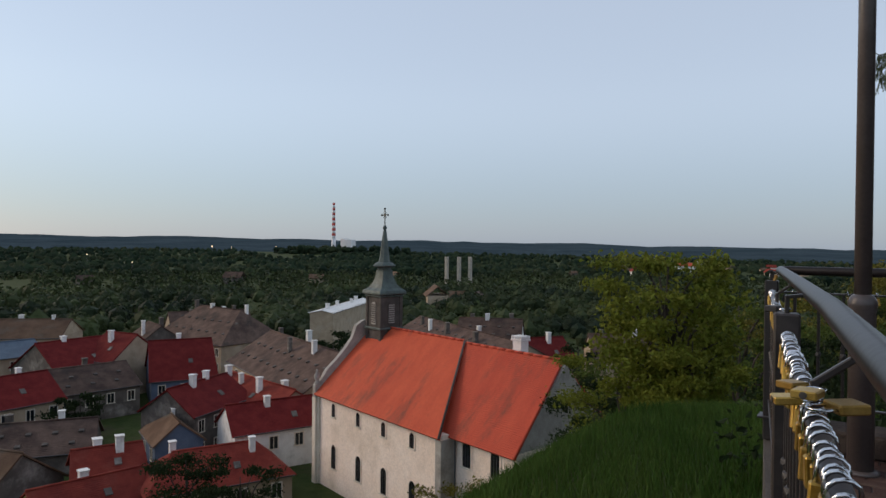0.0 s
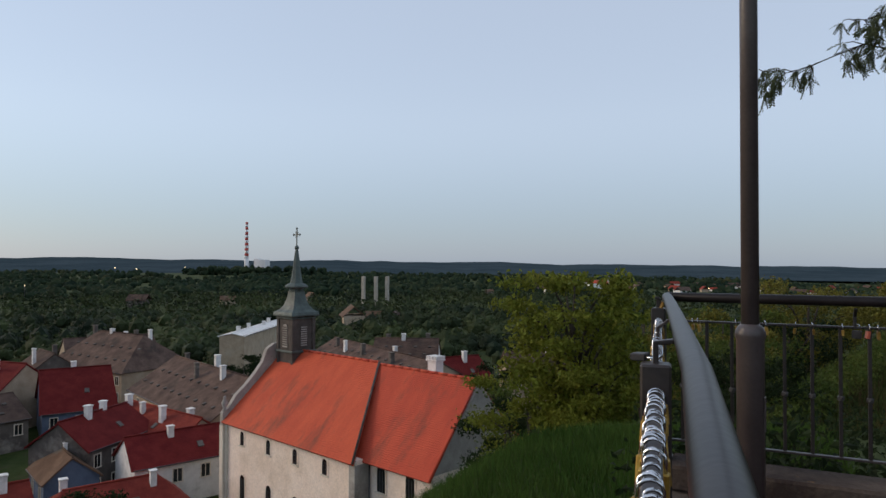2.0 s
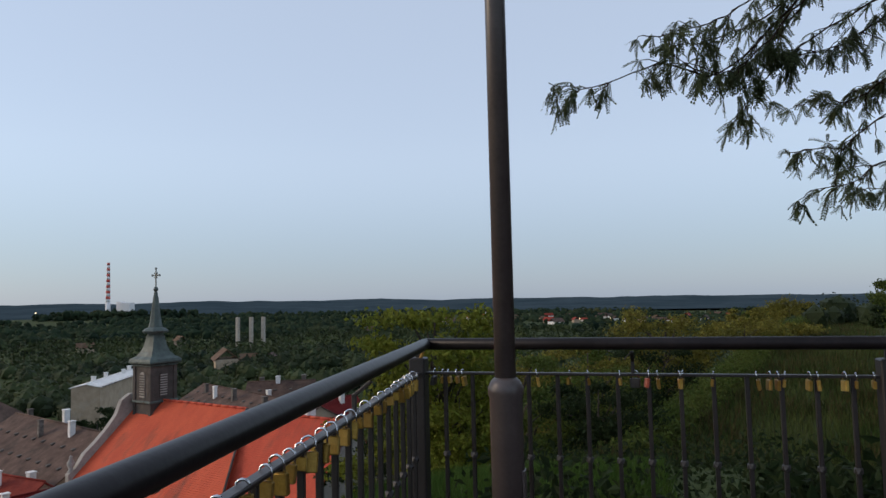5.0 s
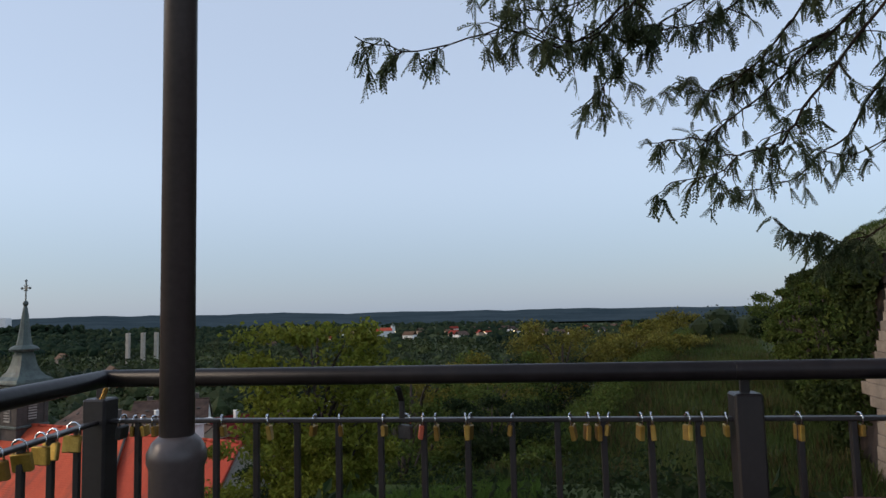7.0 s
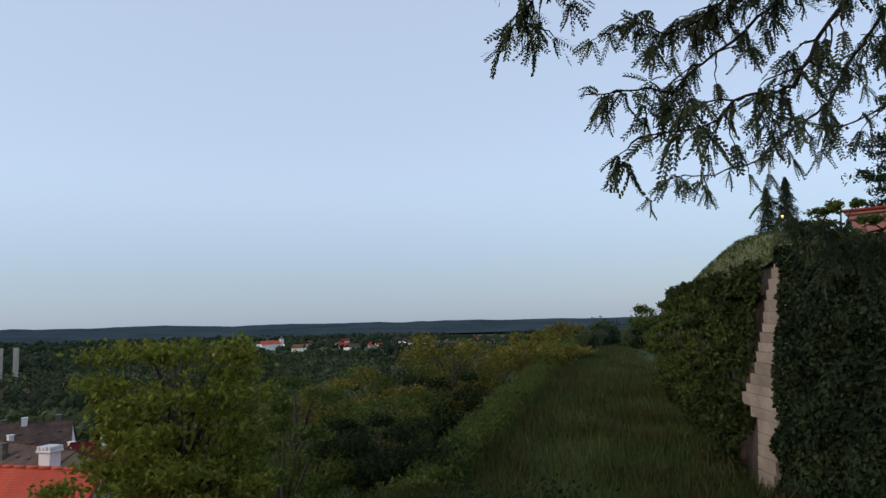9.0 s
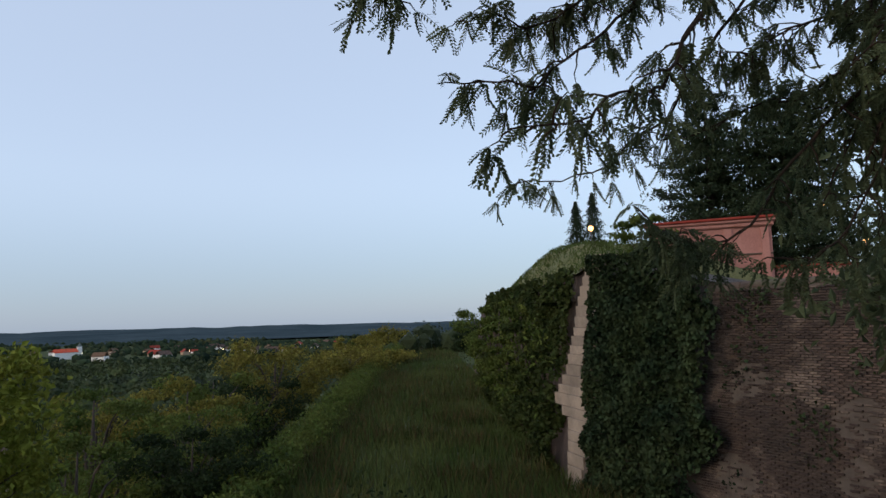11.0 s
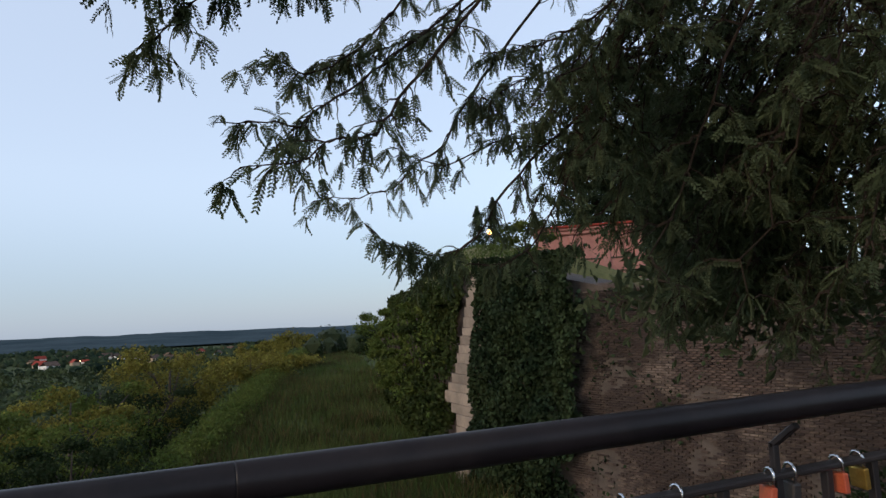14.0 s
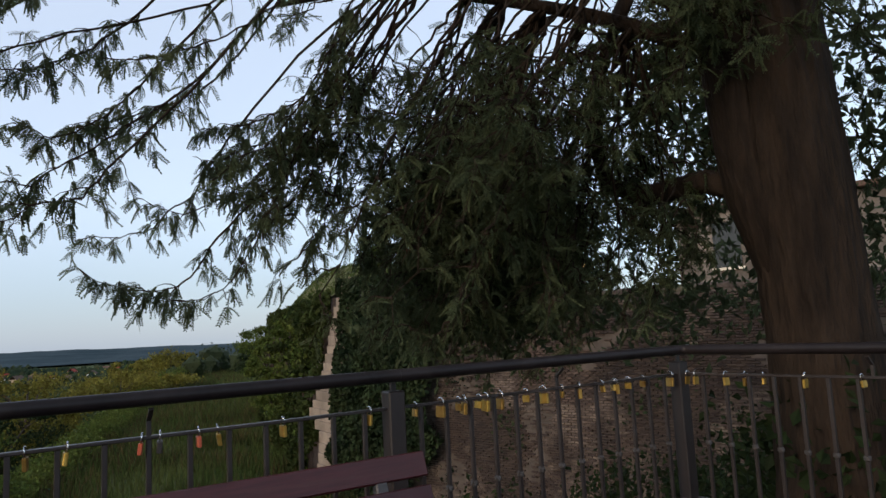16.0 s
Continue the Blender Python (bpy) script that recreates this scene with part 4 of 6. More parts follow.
def plain_trees():
    cs, ss, near, cs2, ss2 = [], [], [], [], []
    for lo, hi, count, s0, s1, leaves in ((120, 260, 650, 2.0, 4.2, 150), (220, 520, 1900, 2.4, 5.4, 80), (450, 1000, 2600, 3.5, 7, 26), (900, 1900, 3400, 5, 9, 0), (1800, 3100, 2600, 7, 11, 0)):
        for _ in range(count):
            b = radians(rng.uniform(-34, 82))
            r = math.sqrt(rng.uniform(lo * lo, hi * hi))
            x, y = -math.sin(b) * r, math.cos(b) * r
            open_field = noise.noise(Vector((x / (90 + r * 0.12), y / (90 + r * 0.12), 3)))
            if open_field > (0.30 if r < 1000 else 0.38):
                continue
            if (1000 < r < 1480 and -3 < math.degrees(b) < 13 or r > 1500 and -24 < math.degrees(b) < -8) and rng.uniform() < 0.85:
                continue
            if -175 < x < -30 and 15 < y < 135:
                continue
            s = rng.uniform(s0, s1)
            c = np.array([x, y, land(x, y) + s * 0.6])
            if leaves:
                if leaves > 50:
                    cs2.append(c)
                    ss2.append(s * 0.86)
                g = rng.standard_normal((leaves, 3))
                g = g / np.linalg.norm(g, axis=1)[:, None] * (rng.uniform(0.35, 1.2, leaves) ** 0.5)[:, None]
                lump = 1 + 0.35 * np.sin(g[:, :1] * 5 + x) * np.cos(g[:, 1:2] * 5 + y)
                near.append((c + g * lump * s * np.array([1, 1, 0.95]), s * (0.25 if leaves > 100 else 0.36 if leaves > 50 else 0.55)))
            else:
                cs.append(c)
                ss.append(s)
    for _ in range(170):                 # a wooded rise before the power station
        b, r = radians(rng.uniform(36.0, 47.0)), rng.uniform(2650, 2850)
        cs.append(np.array([-math.sin(b) * r, math.cos(b) * r, rng.uniform(-48, -20 - abs(math.degrees(b) - 42))]))
        ss.append(rng.uniform(10, 15))
    blobs("woods", np.array(cs), np.array(ss), M["wood_far"], "dark evening woods covering the far plain", 0.16, 1)
    blobs("woods", np.array(cs2), np.array(ss2), M["wood_leaf"], "dark evening woods beyond the town", 0.12, 1)
    vs, fs, base = [], [], 0
    for pts, size in near:
        v, f = crown_quads(pts, size)
        vs.append(v)
        fs.append(f + base)
        base += len(v)
    ob = link_mesh("woods", np.concatenate(vs).tolist(), np.concatenate(fs).tolist(), M["wood_leaf"])
    tagged(ob, "dark evening woods beyond the town", "trees", kind="stuff")


def hills():
    v, f = [], []
    n = 220
    for i in range(n):
        b = radians(-60 + 160 * i / (n - 1))
        for r, k in ((2900, 0.0), (3500, 0.5), (4100, 0.72), (4800, 1.0)):
            x, y = -math.sin(b) * r, math.cos(b) * r
            top = 1.3 + 0.0098 * -x - 0.0033 * r + 15 * noise.noise(Vector((b * 9, 0, k * 2))) + 7 * noise.noise(Vector((b * 34, 1, 0)))
            z = -62 + (top + 62) * k
            v.append((x, y, z))
    for i in range(n - 1):
        for k in range(3):
            f.append((i * 4 + k, (i + 1) * 4 + k, (i + 1) * 4 + k + 1, i * 4 + k + 1))
    tagged(link_mesh("backdrop", v, f, M["hill"], smooth=True), "low wooded hills on the horizon with blue haze in their colour", "hills", kind="structure")


hills()

# ---- leaves and trees ----
M["bark"] = mat("rough_bark", (0.03, 0.022, 0.018), (0.055, 0.042, 0.034), rough=0.95, scale=6, fine=22, bump=1.0, stretch=(1, 1, 0.25), c=(0.075, 0.055, 0.045), dist=0.05)
M["bark_locust"] = mat("dark_furrowed_bark", (0.016, 0.011, 0.008), (0.034, 0.023, 0.016), rough=0.95, scale=5, fine=20, bump=1.0, stretch=(1, 1, 0.22), c=(0.045, 0.03, 0.02), dist=0.05, spec=0.2)
M["leaf_yellow"] = leafmat("yellow_green_leaves", (0.100, 0.125, 0.017), (0.190, 0.198, 0.031))
M["leaf_mid"] = leafmat("green_leaves", (0.050, 0.080, 0.018), (0.100, 0.122, 0.028))
M["leaf_dark"] = leafmat("dark_green_leaves", (0.013, 0.024, 0.009), (0.029, 0.043, 0.016))
M["leaf_olive"] = leafmat("olive_leaves", (0.11, 0.105, 0.022), (0.19, 0.165, 0.036))
M["leaf_ivy"] = leafmat("ivy_leaves", (0.011, 0.022, 0.011), (0.032, 0.047, 0.019), trans=0.1)
M["leaf_creeper"] = leafmat("creeper_leaves", (0.022, 0.036, 0.011), (0.05, 0.064, 0.018))
M["leaf_locust"] = leafmat("locust_leaves", (0.052, 0.068, 0.035), (0.092, 0.112, 0.056), scale=1.5, trans=0.4)
M["needles"] = leafmat("pine_needles", (0.018, 0.03, 0.016), (0.032, 0.048, 0.024), trans=0.1)
M["grass"] = leafmat("grass_blades", (0.034, 0.072, 0.013), (0.065, 0.108, 0.022), scale=0.4)
M["grass_dry"] = leafmat("dry_grass_blades", (0.044, 0.074, 0.018), (0.085, 0.102, 0.032), scale=0.25)


def leaf_quads(centres, size, droop=0.3, aspect=0.55):
    """Small bent leaf shapes at the given centres."""
    n = len(centres)
    d = rng.standard_normal((n, 3))
    d[:, 2] -= droop
    d /= np.linalg.norm(d, axis=1)[:, None]
    s = np.cross(d, rng.standard_normal((n, 3)))
    s /= np.linalg.norm(s, axis=1)[:, None] + 1e-6
    L = (size * rng.uniform(0.6, 1.3, n))[:, None]
    c = np.asarray(centres)
    mid = np.cross(d, s) * L * 0.12
    v = np.stack([c - d * L * 0.5, c + s * L * aspect * 0.5 + mid, c + d * L * 0.5, c - s * L * aspect * 0.5 + mid], 1)
    f = np.arange(4 * n).reshape(n, 4)
    return v.reshape(-1, 3), f


M["wood_leaf"] = leafmat("woodland_leaves", (0.014, 0.024, 0.013), (0.060, 0.078, 0.030), scale=0.014, island=0.22, trans=0.15)
plain_trees()


def leaf_mesh(name, centres, size, material, parent=None, droop=0.3, aspect=0.55):
    v, f = leaf_quads(centres, size, droop, aspect)
    return link_mesh(name, v.tolist(), f.tolist(), material, parent)


def tree(x, y, top, width, material, leaf, count, label, name="tree", base=None, clumps=16, open_=0.0):
    """Tapered trunk, limbs to every clump, and a crown of many leaves in uneven clumps."""
    z0 = land(x, y) - 0.3 if base is None else base
    h = top - z0
    root = empty(name, label, "tree" if name == "tree" else name, m=pose(x, y, z0))
    r = max(0.06, h * 0.02)
    tube("trunk", [(0, 0, 0), (0.02 * h, 0.01 * h, h * 0.3), (-0.01 * h, 0.02 * h, h * 0.6), (0, 0, h * 0.92)], [r * 1.3, r, r * 0.65, r * 0.15], M["bark"], root, sides=7)
    pts = []
    for i in range(clumps):
        a = i * 2.399 + rng.uniform(-0.4, 0.4)
        k = (i + 0.5) / clumps
        zc = h * (0.36 + 0.58 * k)
        rad = width * 0.5 * (math.sin(math.pi * min(1, 0.2 + 0.8 * (1 - k) + 0.05)) ** 0.8 + 0.08) * rng.uniform(0.45, 0.95)
        c = np.array([math.cos(a) * rad, math.sin(a) * rad, zc + rng.uniform(-0.05, 0.05) * h])
        s = width * rng.uniform(0.10, 0.19) * (1.15 - 0.5 * k)
        m = int(count / clumps)
        g = rng.standard_normal((m, 3)) * np.array([1, 1, 0.75])
        g = g / (np.linalg.norm(g, axis=1)[:, None] + 1e-6) * np.abs(rng.normal(0.85, 0.28, m))[:, None] * np.array([rng.uniform(0.8, 1.6), rng.uniform(0.8, 1.6), rng.uniform(0.5, 0.8)])
        pts.append(c + g * s * (1 + open_))
        if i % 2 == 0:
            tube("limb", [(0, 0, max(0.15 * h, zc - 0.35 * h)), tuple(c * 0.55 + np.array([0, 0, zc * 0.36])), tuple(c)], [r * 0.45, r * 0.28, r * 0.06], M["bark"], root, sides=5)
    leaf_mesh("crown", np.concatenate(pts), leaf, material, root)
    return root


tree(-5.4, 18.5, 1.3, 4.8, M["leaf_yellow"], 0.2, 11000, "slender yellow-green tree on the slope", clumps=64)
tree(-7.4, 20.0, -1.7, 4.6, M["leaf_yellow"], 0.15, 8000, "yellow-green tree on the slope", clumps=20)
tree(-4.3, 17.3, -1.4, 3.2, M["leaf_yellow"], 0.14, 7000, "yellow-green bushy tree on the slope", clumps=18)
tree(-9.6, 23.0, -4.6, 4.2, M["leaf_dark"], 0.16, 10000, "dark green tree beside the church", clumps=20)
tree(-7.6, 25.0, -3.6, 4.5, M["leaf_mid"], 0.16, 6000, "green tree on the slope", clumps=18)
tree(4.1, 75.5, -0.2, 13.0, M["leaf_olive"], 0.38, 9000, "broad yellowing chestnut tree", clumps=26)
tree(13.6, 86.0, -2.3, 11.0, M["leaf_olive"], 0.38, 6000, "yellowing broad tree behind the hedge", clumps=20)
tree(29.3, 140.0, -0.6, 11.0, M["leaf_olive"], 0.5, 4000, "far yellowing tree at the path end", clumps=16)
tree(36.0, 150.0, -1.6, 12.0, M["leaf_olive"], 0.5, 3000, "far yellowing tree at the path end", clumps=14)
tree(44.0, 150.0, -3.2, 9.0, M["leaf_mid"], 0.5, 2500, "far green bush at the path end", clumps=12)
tree(-2.5, 47.7, -2.0, 8.5, M["leaf_olive"], 0.26, 7000, "olive green tree on the slope", clumps=20)
tree(-7.5, 45.0, -1.7, 8.5, M["leaf_mid"], 0.26, 7000, "green tree on the slope", clumps=20)
tree(-4.6, 27.8, -2.4, 5.5, M["leaf_mid"], 0.18, 7000, "green tree on the slope", clumps=20)
tree(-0.8, 29.5, -2.8, 5.0, M["leaf_dark"], 0.18, 7000, "dark green tree on the slope", clumps=20)
tree(-1.5, 36.5, -2.5, 6.0, M["leaf_mid"], 0.2, 6000, "green tree on the slope", clumps=18)
tree(-1.3, 56.0, -2.1, 9.0, M["leaf_mid"], 0.3, 6000, "green tree on the slope", clumps=18)
tree(-9.5, 56.0, -2.6, 9.0, M["leaf_olive"], 0.3, 6000, "olive tree on the slope", clumps=18)
tree(-6.4, 34.0, -4.2, 6.0, M["leaf_mid"], 0.22, 6000, "green tree on the slope", clumps=18)
tree(-12.0, 36.0, -6.0, 7.0, M["leaf_mid"], 0.24, 6000, "green tree on the slope", clumps=18)
tree(-11.0, 66.0, -4.5, 10.0, M["leaf_mid"], 0.35, 5000, "green tree on the slope", clumps=18)
tree(2.0, 63.0, -3.4, 9.0, M["leaf_dark"], 0.32, 5000, "dark green tree behind the hedge", clumps=18)
tree(20.0, 98.0, -3.2, 8.0, M["leaf_olive"], 0.4, 3500, "olive tree behind the hedge", clumps=16)
tree(-52.6, 34.2, -18.2, 7.0, M["leaf_dark"], 0.32, 5000, "dark garden tree between the houses", clumps=18)
tree(-45.1, 34.1, -18.2, 7.0, M["leaf_dark"], 0.32, 4500, "dark garden tree between the houses", clumps=18)
tree(-92.0, 46.0, -20.0, 7.0, M["leaf_dark"], 0.4, 3000, "dark garden tree between the houses", clumps=14)
tree(-78.0, 82.0, -14.5, 9.0, M["leaf_dark"], 0.45, 3500, "dark tree behind the church", clumps=14)
tree(-88.0, 100.0, -15.5, 10.0, M["leaf_dark"], 0.5, 3000, "dark tree behind the church", clumps=14)
tree(-40.0, 98.0, -14.0, 8.0, M["leaf_dark"], 0.45, 2500, "dark tree among the houses", clumps=14)
for i in range(26):
    x, y = rng.uniform(-36, -9), rng.uniform(26, 75)
    tree(x, y, land(x, y) + rng.uniform(5, 8.5), rng.uniform(5, 8), M[("leaf_mid", "leaf_dark", "leaf_olive")[i % 3]], 0.3, 2600, "tree on the wooded slope", clumps=14)
for i in range(16):
    x, y = rng.uniform(-30, 0), rng.uniform(75, 135)
    tree(x, y, land(x, y) + rng.uniform(7, 10), rng.uniform(7, 10), M[("leaf_mid", "leaf_dark", "leaf_olive")[i % 3]], 0.45, 1800, "tree on the wooded slope", clumps=12)


# ---- hedge along the path ----
def hedge():
    pts = []
    for i in range(420):
        k = (i / 419) ** 1.6
        y = 24 + 135 * k
        x = lerp_table(EDGE_YX, y) + rng.uniform(-0.6, 1.4) * (1 + k)
        s = (0.55 + 0.9 * k) * rng.uniform(0.8, 1.25)
        m = 110
        g = rng.standard_normal((m, 3))
        g = g / np.linalg.norm(g, axis=1)[:, None] * (rng.uniform(0.3, 1.15, m) ** 0.5)[:, None]
        pts.append(np.array([x, y, land(x, y) + s * 0.75]) + g * s)
    ob = leaf_mesh("hedge", np.concatenate(pts), 0.20, M["leaf_mid"])
    tagged(ob, "long shaggy green hedge along a grass path", "hedge", kind="stuff")


hedge()
for i in range(9):
    x, y = 24 + 4.2 * i + rng.uniform(-1, 1), 158 + rng.uniform(-4, 6)
    tree(x, y, rng.uniform(-3.4, -1.4), 8.5, M[("leaf_olive", "leaf_mid", "leaf_mid")[i % 3]], 0.5, 2200, "tree closing the end of the grass path", base=-9.0, clumps=14)


# ---- grass ----
def grass(name, count, place, h0, h1, w, material, label):
    v, f = [], []
    for _ in range(count):
        x, y = place()
        z = land(x, y) - 0.03
        h = rng.uniform(h0, h1)
        a = rng.uniform(0, 6.283)
        lean = rng.uniform(0.1, 0.6) * h
        ca, sa = math.cos(a), math.sin(a)
        b = rng.uniform(0, 6.283)
        lx, ly = math.cos(b) * lean, math.sin(b) * lean
        i = len(v)
        v += [(x - ca * w, y - sa * w, z), (x + ca * w, y + sa * w, z), (x + ca * w * 0.7 + lx * 0.4, y + sa * w * 0.7 + ly * 0.4, z + h * 0.6), (x - ca * w * 0.7 + lx * 0.4, y - sa * w * 0.7 + ly * 0.4, z + h * 0.6), (x + lx, y + ly, z + h)]
        f += [(i, i + 1, i + 2, i + 3), (i + 3, i + 2, i + 4)]
    tagged(link_mesh(name, v, f, material), label, "grass", kind="stuff")


def near_mound():
    y = rng.uniform(-2.5, 11)
    return rng.uniform(-5.2, 0.02 - 0.136 * min(0.0, y) if y < 0.3 else 1.4), y


def ditch():
    y = 20 + 135 * rng.uniform(0, 1) ** 2.0
    e = lerp_table(EDGE_YX, y)
    return rng.uniform(e - 0.5, min(e + 17, 14.6 + 0.24 * (y - 25))), y


def shrub_bank():
    """Dark shrubs on the slope right below the railing."""
    pts = []
    for i in range(170):
        y = rng.uniform(1.3, 13)
        x = rng.uniform(0.2 - 0.16 * y, 9.5)
        top = 0.95 - 0.33 * math.hypot(x - 1.4, y + 0.2) + rng.uniform(-0.6, 0.0)
        r = rng.uniform(0.35, 0.7) * (1 + 0.05 * y)
        g = rng.standard_normal((260, 3))
        g = g / np.linalg.norm(g, axis=1)[:, None] * (rng.uniform(0.1, 1.2, 260) ** 0.5)[:, None] * r * np.array([1, 1, 1.2])
        pts.append(np.array([x, y, top - r if top - r > land(x, y) - 0.4 else land(x, y) - 0.5]) + g)
    for i in range(110):                 # a thicket close behind the railing
        x, y = rng.uniform(1.9, 6.6), rng.uniform(0.7, 4.5)
        top = 0.98 - 0.275 * math.hypot(x - 1.4, y + 0.2) - rng.uniform(0.0, 0.3)
        r = rng.uniform(0.35, 0.6)
        g = rng.standard_normal((240, 3))
        g = g / np.linalg.norm(g, axis=1)[:, None] * (rng.uniform(0.1, 1.2, 240) ** 0.5)[:, None] * r * np.array([1, 0.8, 1.3])
        pts.append(np.array([x, max(y, r + 0.15), top - r * 1.2]) + g)
    for i in range(130):                 # bushes down the side of the moat
        x, y = rng.uniform(-0.5, 11), rng.uniform(4.5, 19)
        top = 1.0 - 0.255 * math.hypot(x - 1.4, y + 0.2) - rng.uniform(0.0, 0.6)
        r = rng.uniform(0.7, 1.3)
        g = rng.standard_normal((320, 3))
        g = g / np.linalg.norm(g, axis=1)[:, None] * (rng.uniform(0.1, 1.2, 320) ** 0.5)[:, None] * r * np.array([1, 1, 1.2])
        pts.append(np.array([x, y, top - r * 1.1]) + g)
    for i in range(90):                  # the undergrowth beneath the big tree
        x, y = rng.uniform(6.9, 13), rng.uniform(-6, 5)
        r = rng.uniform(0.4, 0.8)
        g = rng.standard_normal((260, 3))
        g = g / np.linalg.norm(g, axis=1)[:, None] * (rng.uniform(0.1, 1.2, 260) ** 0.5)[:, None] * r
        pts.append(np.array([x, y, rng.uniform(-0.5, 0.25) if y < 0.6 else rng.uniform(-1.6, -1.0)]) + g)
    ob = leaf_mesh("shrubs", np.concatenate(pts), 0.11, M["leaf_dark"])
    tagged(ob, "dark shrubs on the slope below the railing", "shrubs", kind="stuff")


shrub_bank()
grass("grass", 42000, near_mound, 0.14, 0.34, 0.007, M["grass"], "lush green grass on the slope below the terrace")
WEEDS = [ditch() for _ in range(110)]


def weeds():
    x, y = WEEDS[rng.integers(0, len(WEEDS))]
    return x + rng.normal(0, 0.5 + 0.012 * y), y + rng.normal(0, 0.7 + 0.012 * y)


M["weed"] = leafmat("brown_weeds", (0.05, 0.035, 0.018), (0.095, 0.075, 0.03), scale=0.5)
grass("grass", 7000, weeds, 0.5, 1.2, 0.022, M["weed"], "clumps of tall brown weeds in the moat")
grass("grass", 9000, weeds, 0.4, 1.0, 0.03, M["leaf_creeper"], "clumps of dark green weeds in the moat")
grass("grass", 42000, ditch, 0.3, 0.8, 0.02, M["grass_dry"], "rough meadow grass in the dry moat")
# ---- bastion ----
M["pink"] = mat("pink_brick_wall", (0.28, 0.125, 0.105), (0.36, 0.17, 0.145), rough=0.9, scale=0.7, fine=12, bump=0.3, c=(0.36, 0.2, 0.17))
M["cap"] = mat("dark_coping", (0.05, 0.036, 0.03), (0.09, 0.066, 0.052), rough=0.95, scale=2, fine=20, bump=0.6, c=(0.07, 0.08, 0.04))
M["turf"] = mat("turf", (0.075, 0.085, 0.025), (0.12, 0.115, 0.04), rough=0.95, scale=0.8, fine=8, bump=0.7, c=(0.05, 0.07, 0.02), dist=0.1)
BC = Vector((15.2, 24.9, 0.0))                       # top corner of the bastion
DR = Vector((0.259, -0.966, 0.0)).normalized()       # along the near face
DL = Vector((0.24, 0.971, 0.0)).normalized()         # along the far face
OUT_R = Vector((-0.966, -0.259, 0.0)).normalized()
OUT_L = Vector((-0.971, 0.24, 0.0)).normalized()
FOOT, BATTER = -7.2, 0.16


def face_point(d, out, s, z, top):
    return BC + d * s + out * (BATTER * max(0.0, top - z)) + Vector((0, 0, z))


def battered_wall(name, d, out, s0, s1, top0, top1, material, label, back=1.6, steps=12):
    v, f = [], []
    for i in range(steps + 1):
        k = i / steps
        s = s0 + (s1 - s0) * k
        top = top0 + (top1 - top0) * k
        v += [face_point(d, out, s, FOOT, top), face_point(d, out, s, top, top), face_point(d, out, s, top, top) - out * back, face_point(d, out, s, FOOT, FOOT) - out * back]
    for i in range(steps):
        a, b = 4 * i, 4 * (i + 1)
        f += [(a, b, b + 1, a + 1), (a + 1, b + 1, b + 2, a + 2), (a + 2, b + 2, b + 3, a + 3)]
    f += [(0, 1, 2, 3), (4 * steps + 3, 4 * steps + 2, 4 * steps + 1, 4 * steps)]
    ob = link_mesh(name, v, f, material)
    return tagged(ob, label, "wall", kind="structure")


wall_near = battered_wall("wall_near", DR, OUT_R, 0.0, 34.0, 2.0, 2.0, M["mortar"], "old battered brick bastion wall with crumbling courses")
wall_up = battered_wall("wall_upper", DR, OUT_R, 0.0, 6.3, 3.5, 2.1, M["mortar"], "raised ivy-grown end of the bastion wall", back=2.2)
wall_far = battered_wall("wall_far", DL, OUT_L, 0.02, 52.0, 3.4, 2.2, M["brick"], "overgrown far face of the bastion")

rb = random.Random(21)


def brick_mesh(seed):
    r = random.Random(seed)
    bm = bmesh.new()
    add_box(bm, (-0.115, -0.05, -0.028), (0.115, 0.05, 0.028), None, 0.006)
    for q in bm.verts:
        q.co += Vector((r.uniform(-0.008, 0.008), r.uniform(-0.01, 0.01), r.uniform(-0.004, 0.004)))
    me = bpy.data.meshes.new("brick")
    bm.to_mesh(me)
    bm.free()
    me.materials.append(M["brick"])
    return me


def near_bricks():
    kinds = [brick_mesh(i) for i in range(6)]
    src = [(np.array([p.co[:] for p in k.vertices]), [tuple(p.vertices) for p in k.polygons]) for k in kinds]
    ang = math.degrees(math.atan2(DR.y, DR.x))
    lean = math.degrees(math.atan(BATTER))
    vv, ff, base, singles = [], [], 0, 0
    rows = int((2.0 + 6.2) / 0.078)
    for j in range(rows):
        z = -6.2 + 0.078 * j
        s = 5.0 + 0.125 * (j % 2)
        while s < 24.0:
            worn = noise.noise(Vector((s * 0.55, z * 0.7, 1.0)))
            s += 0.25
            if worn < -0.32 and rb.random() < 0.7:
                continue
            p = face_point(DR, OUT_R, s, z, 2.0) + OUT_R * (0.012 + rb.uniform(-0.02, 0.02) + 0.015 * worn)
            m = Matrix.Translation(p) @ pose(0, 0, 0, 0, 0, ang) @ pose(0, 0, 0, -lean, 0, rb.uniform(-2, 2))
            k = rb.randrange(6)
            if singles < 300 and 9.2 < s < 12.2 and -1.3 < z < 0.9:
                o = new("brick", kinds[k])
                o.parent = wall_near
                o.matrix_basis = m
                singles += 1
                continue
            v, f = src[k]
            M3 = np.array(m)
            vv.append(v @ M3[:3, :3].T + M3[:3, 3])
            ff += [tuple(q + base for q in t) for t in f]
            base += len(v)
    ob = link_mesh("brickwork", np.concatenate(vv).tolist(), ff, M["brick"], wall_near)
    ob["kind"] = "stuff"


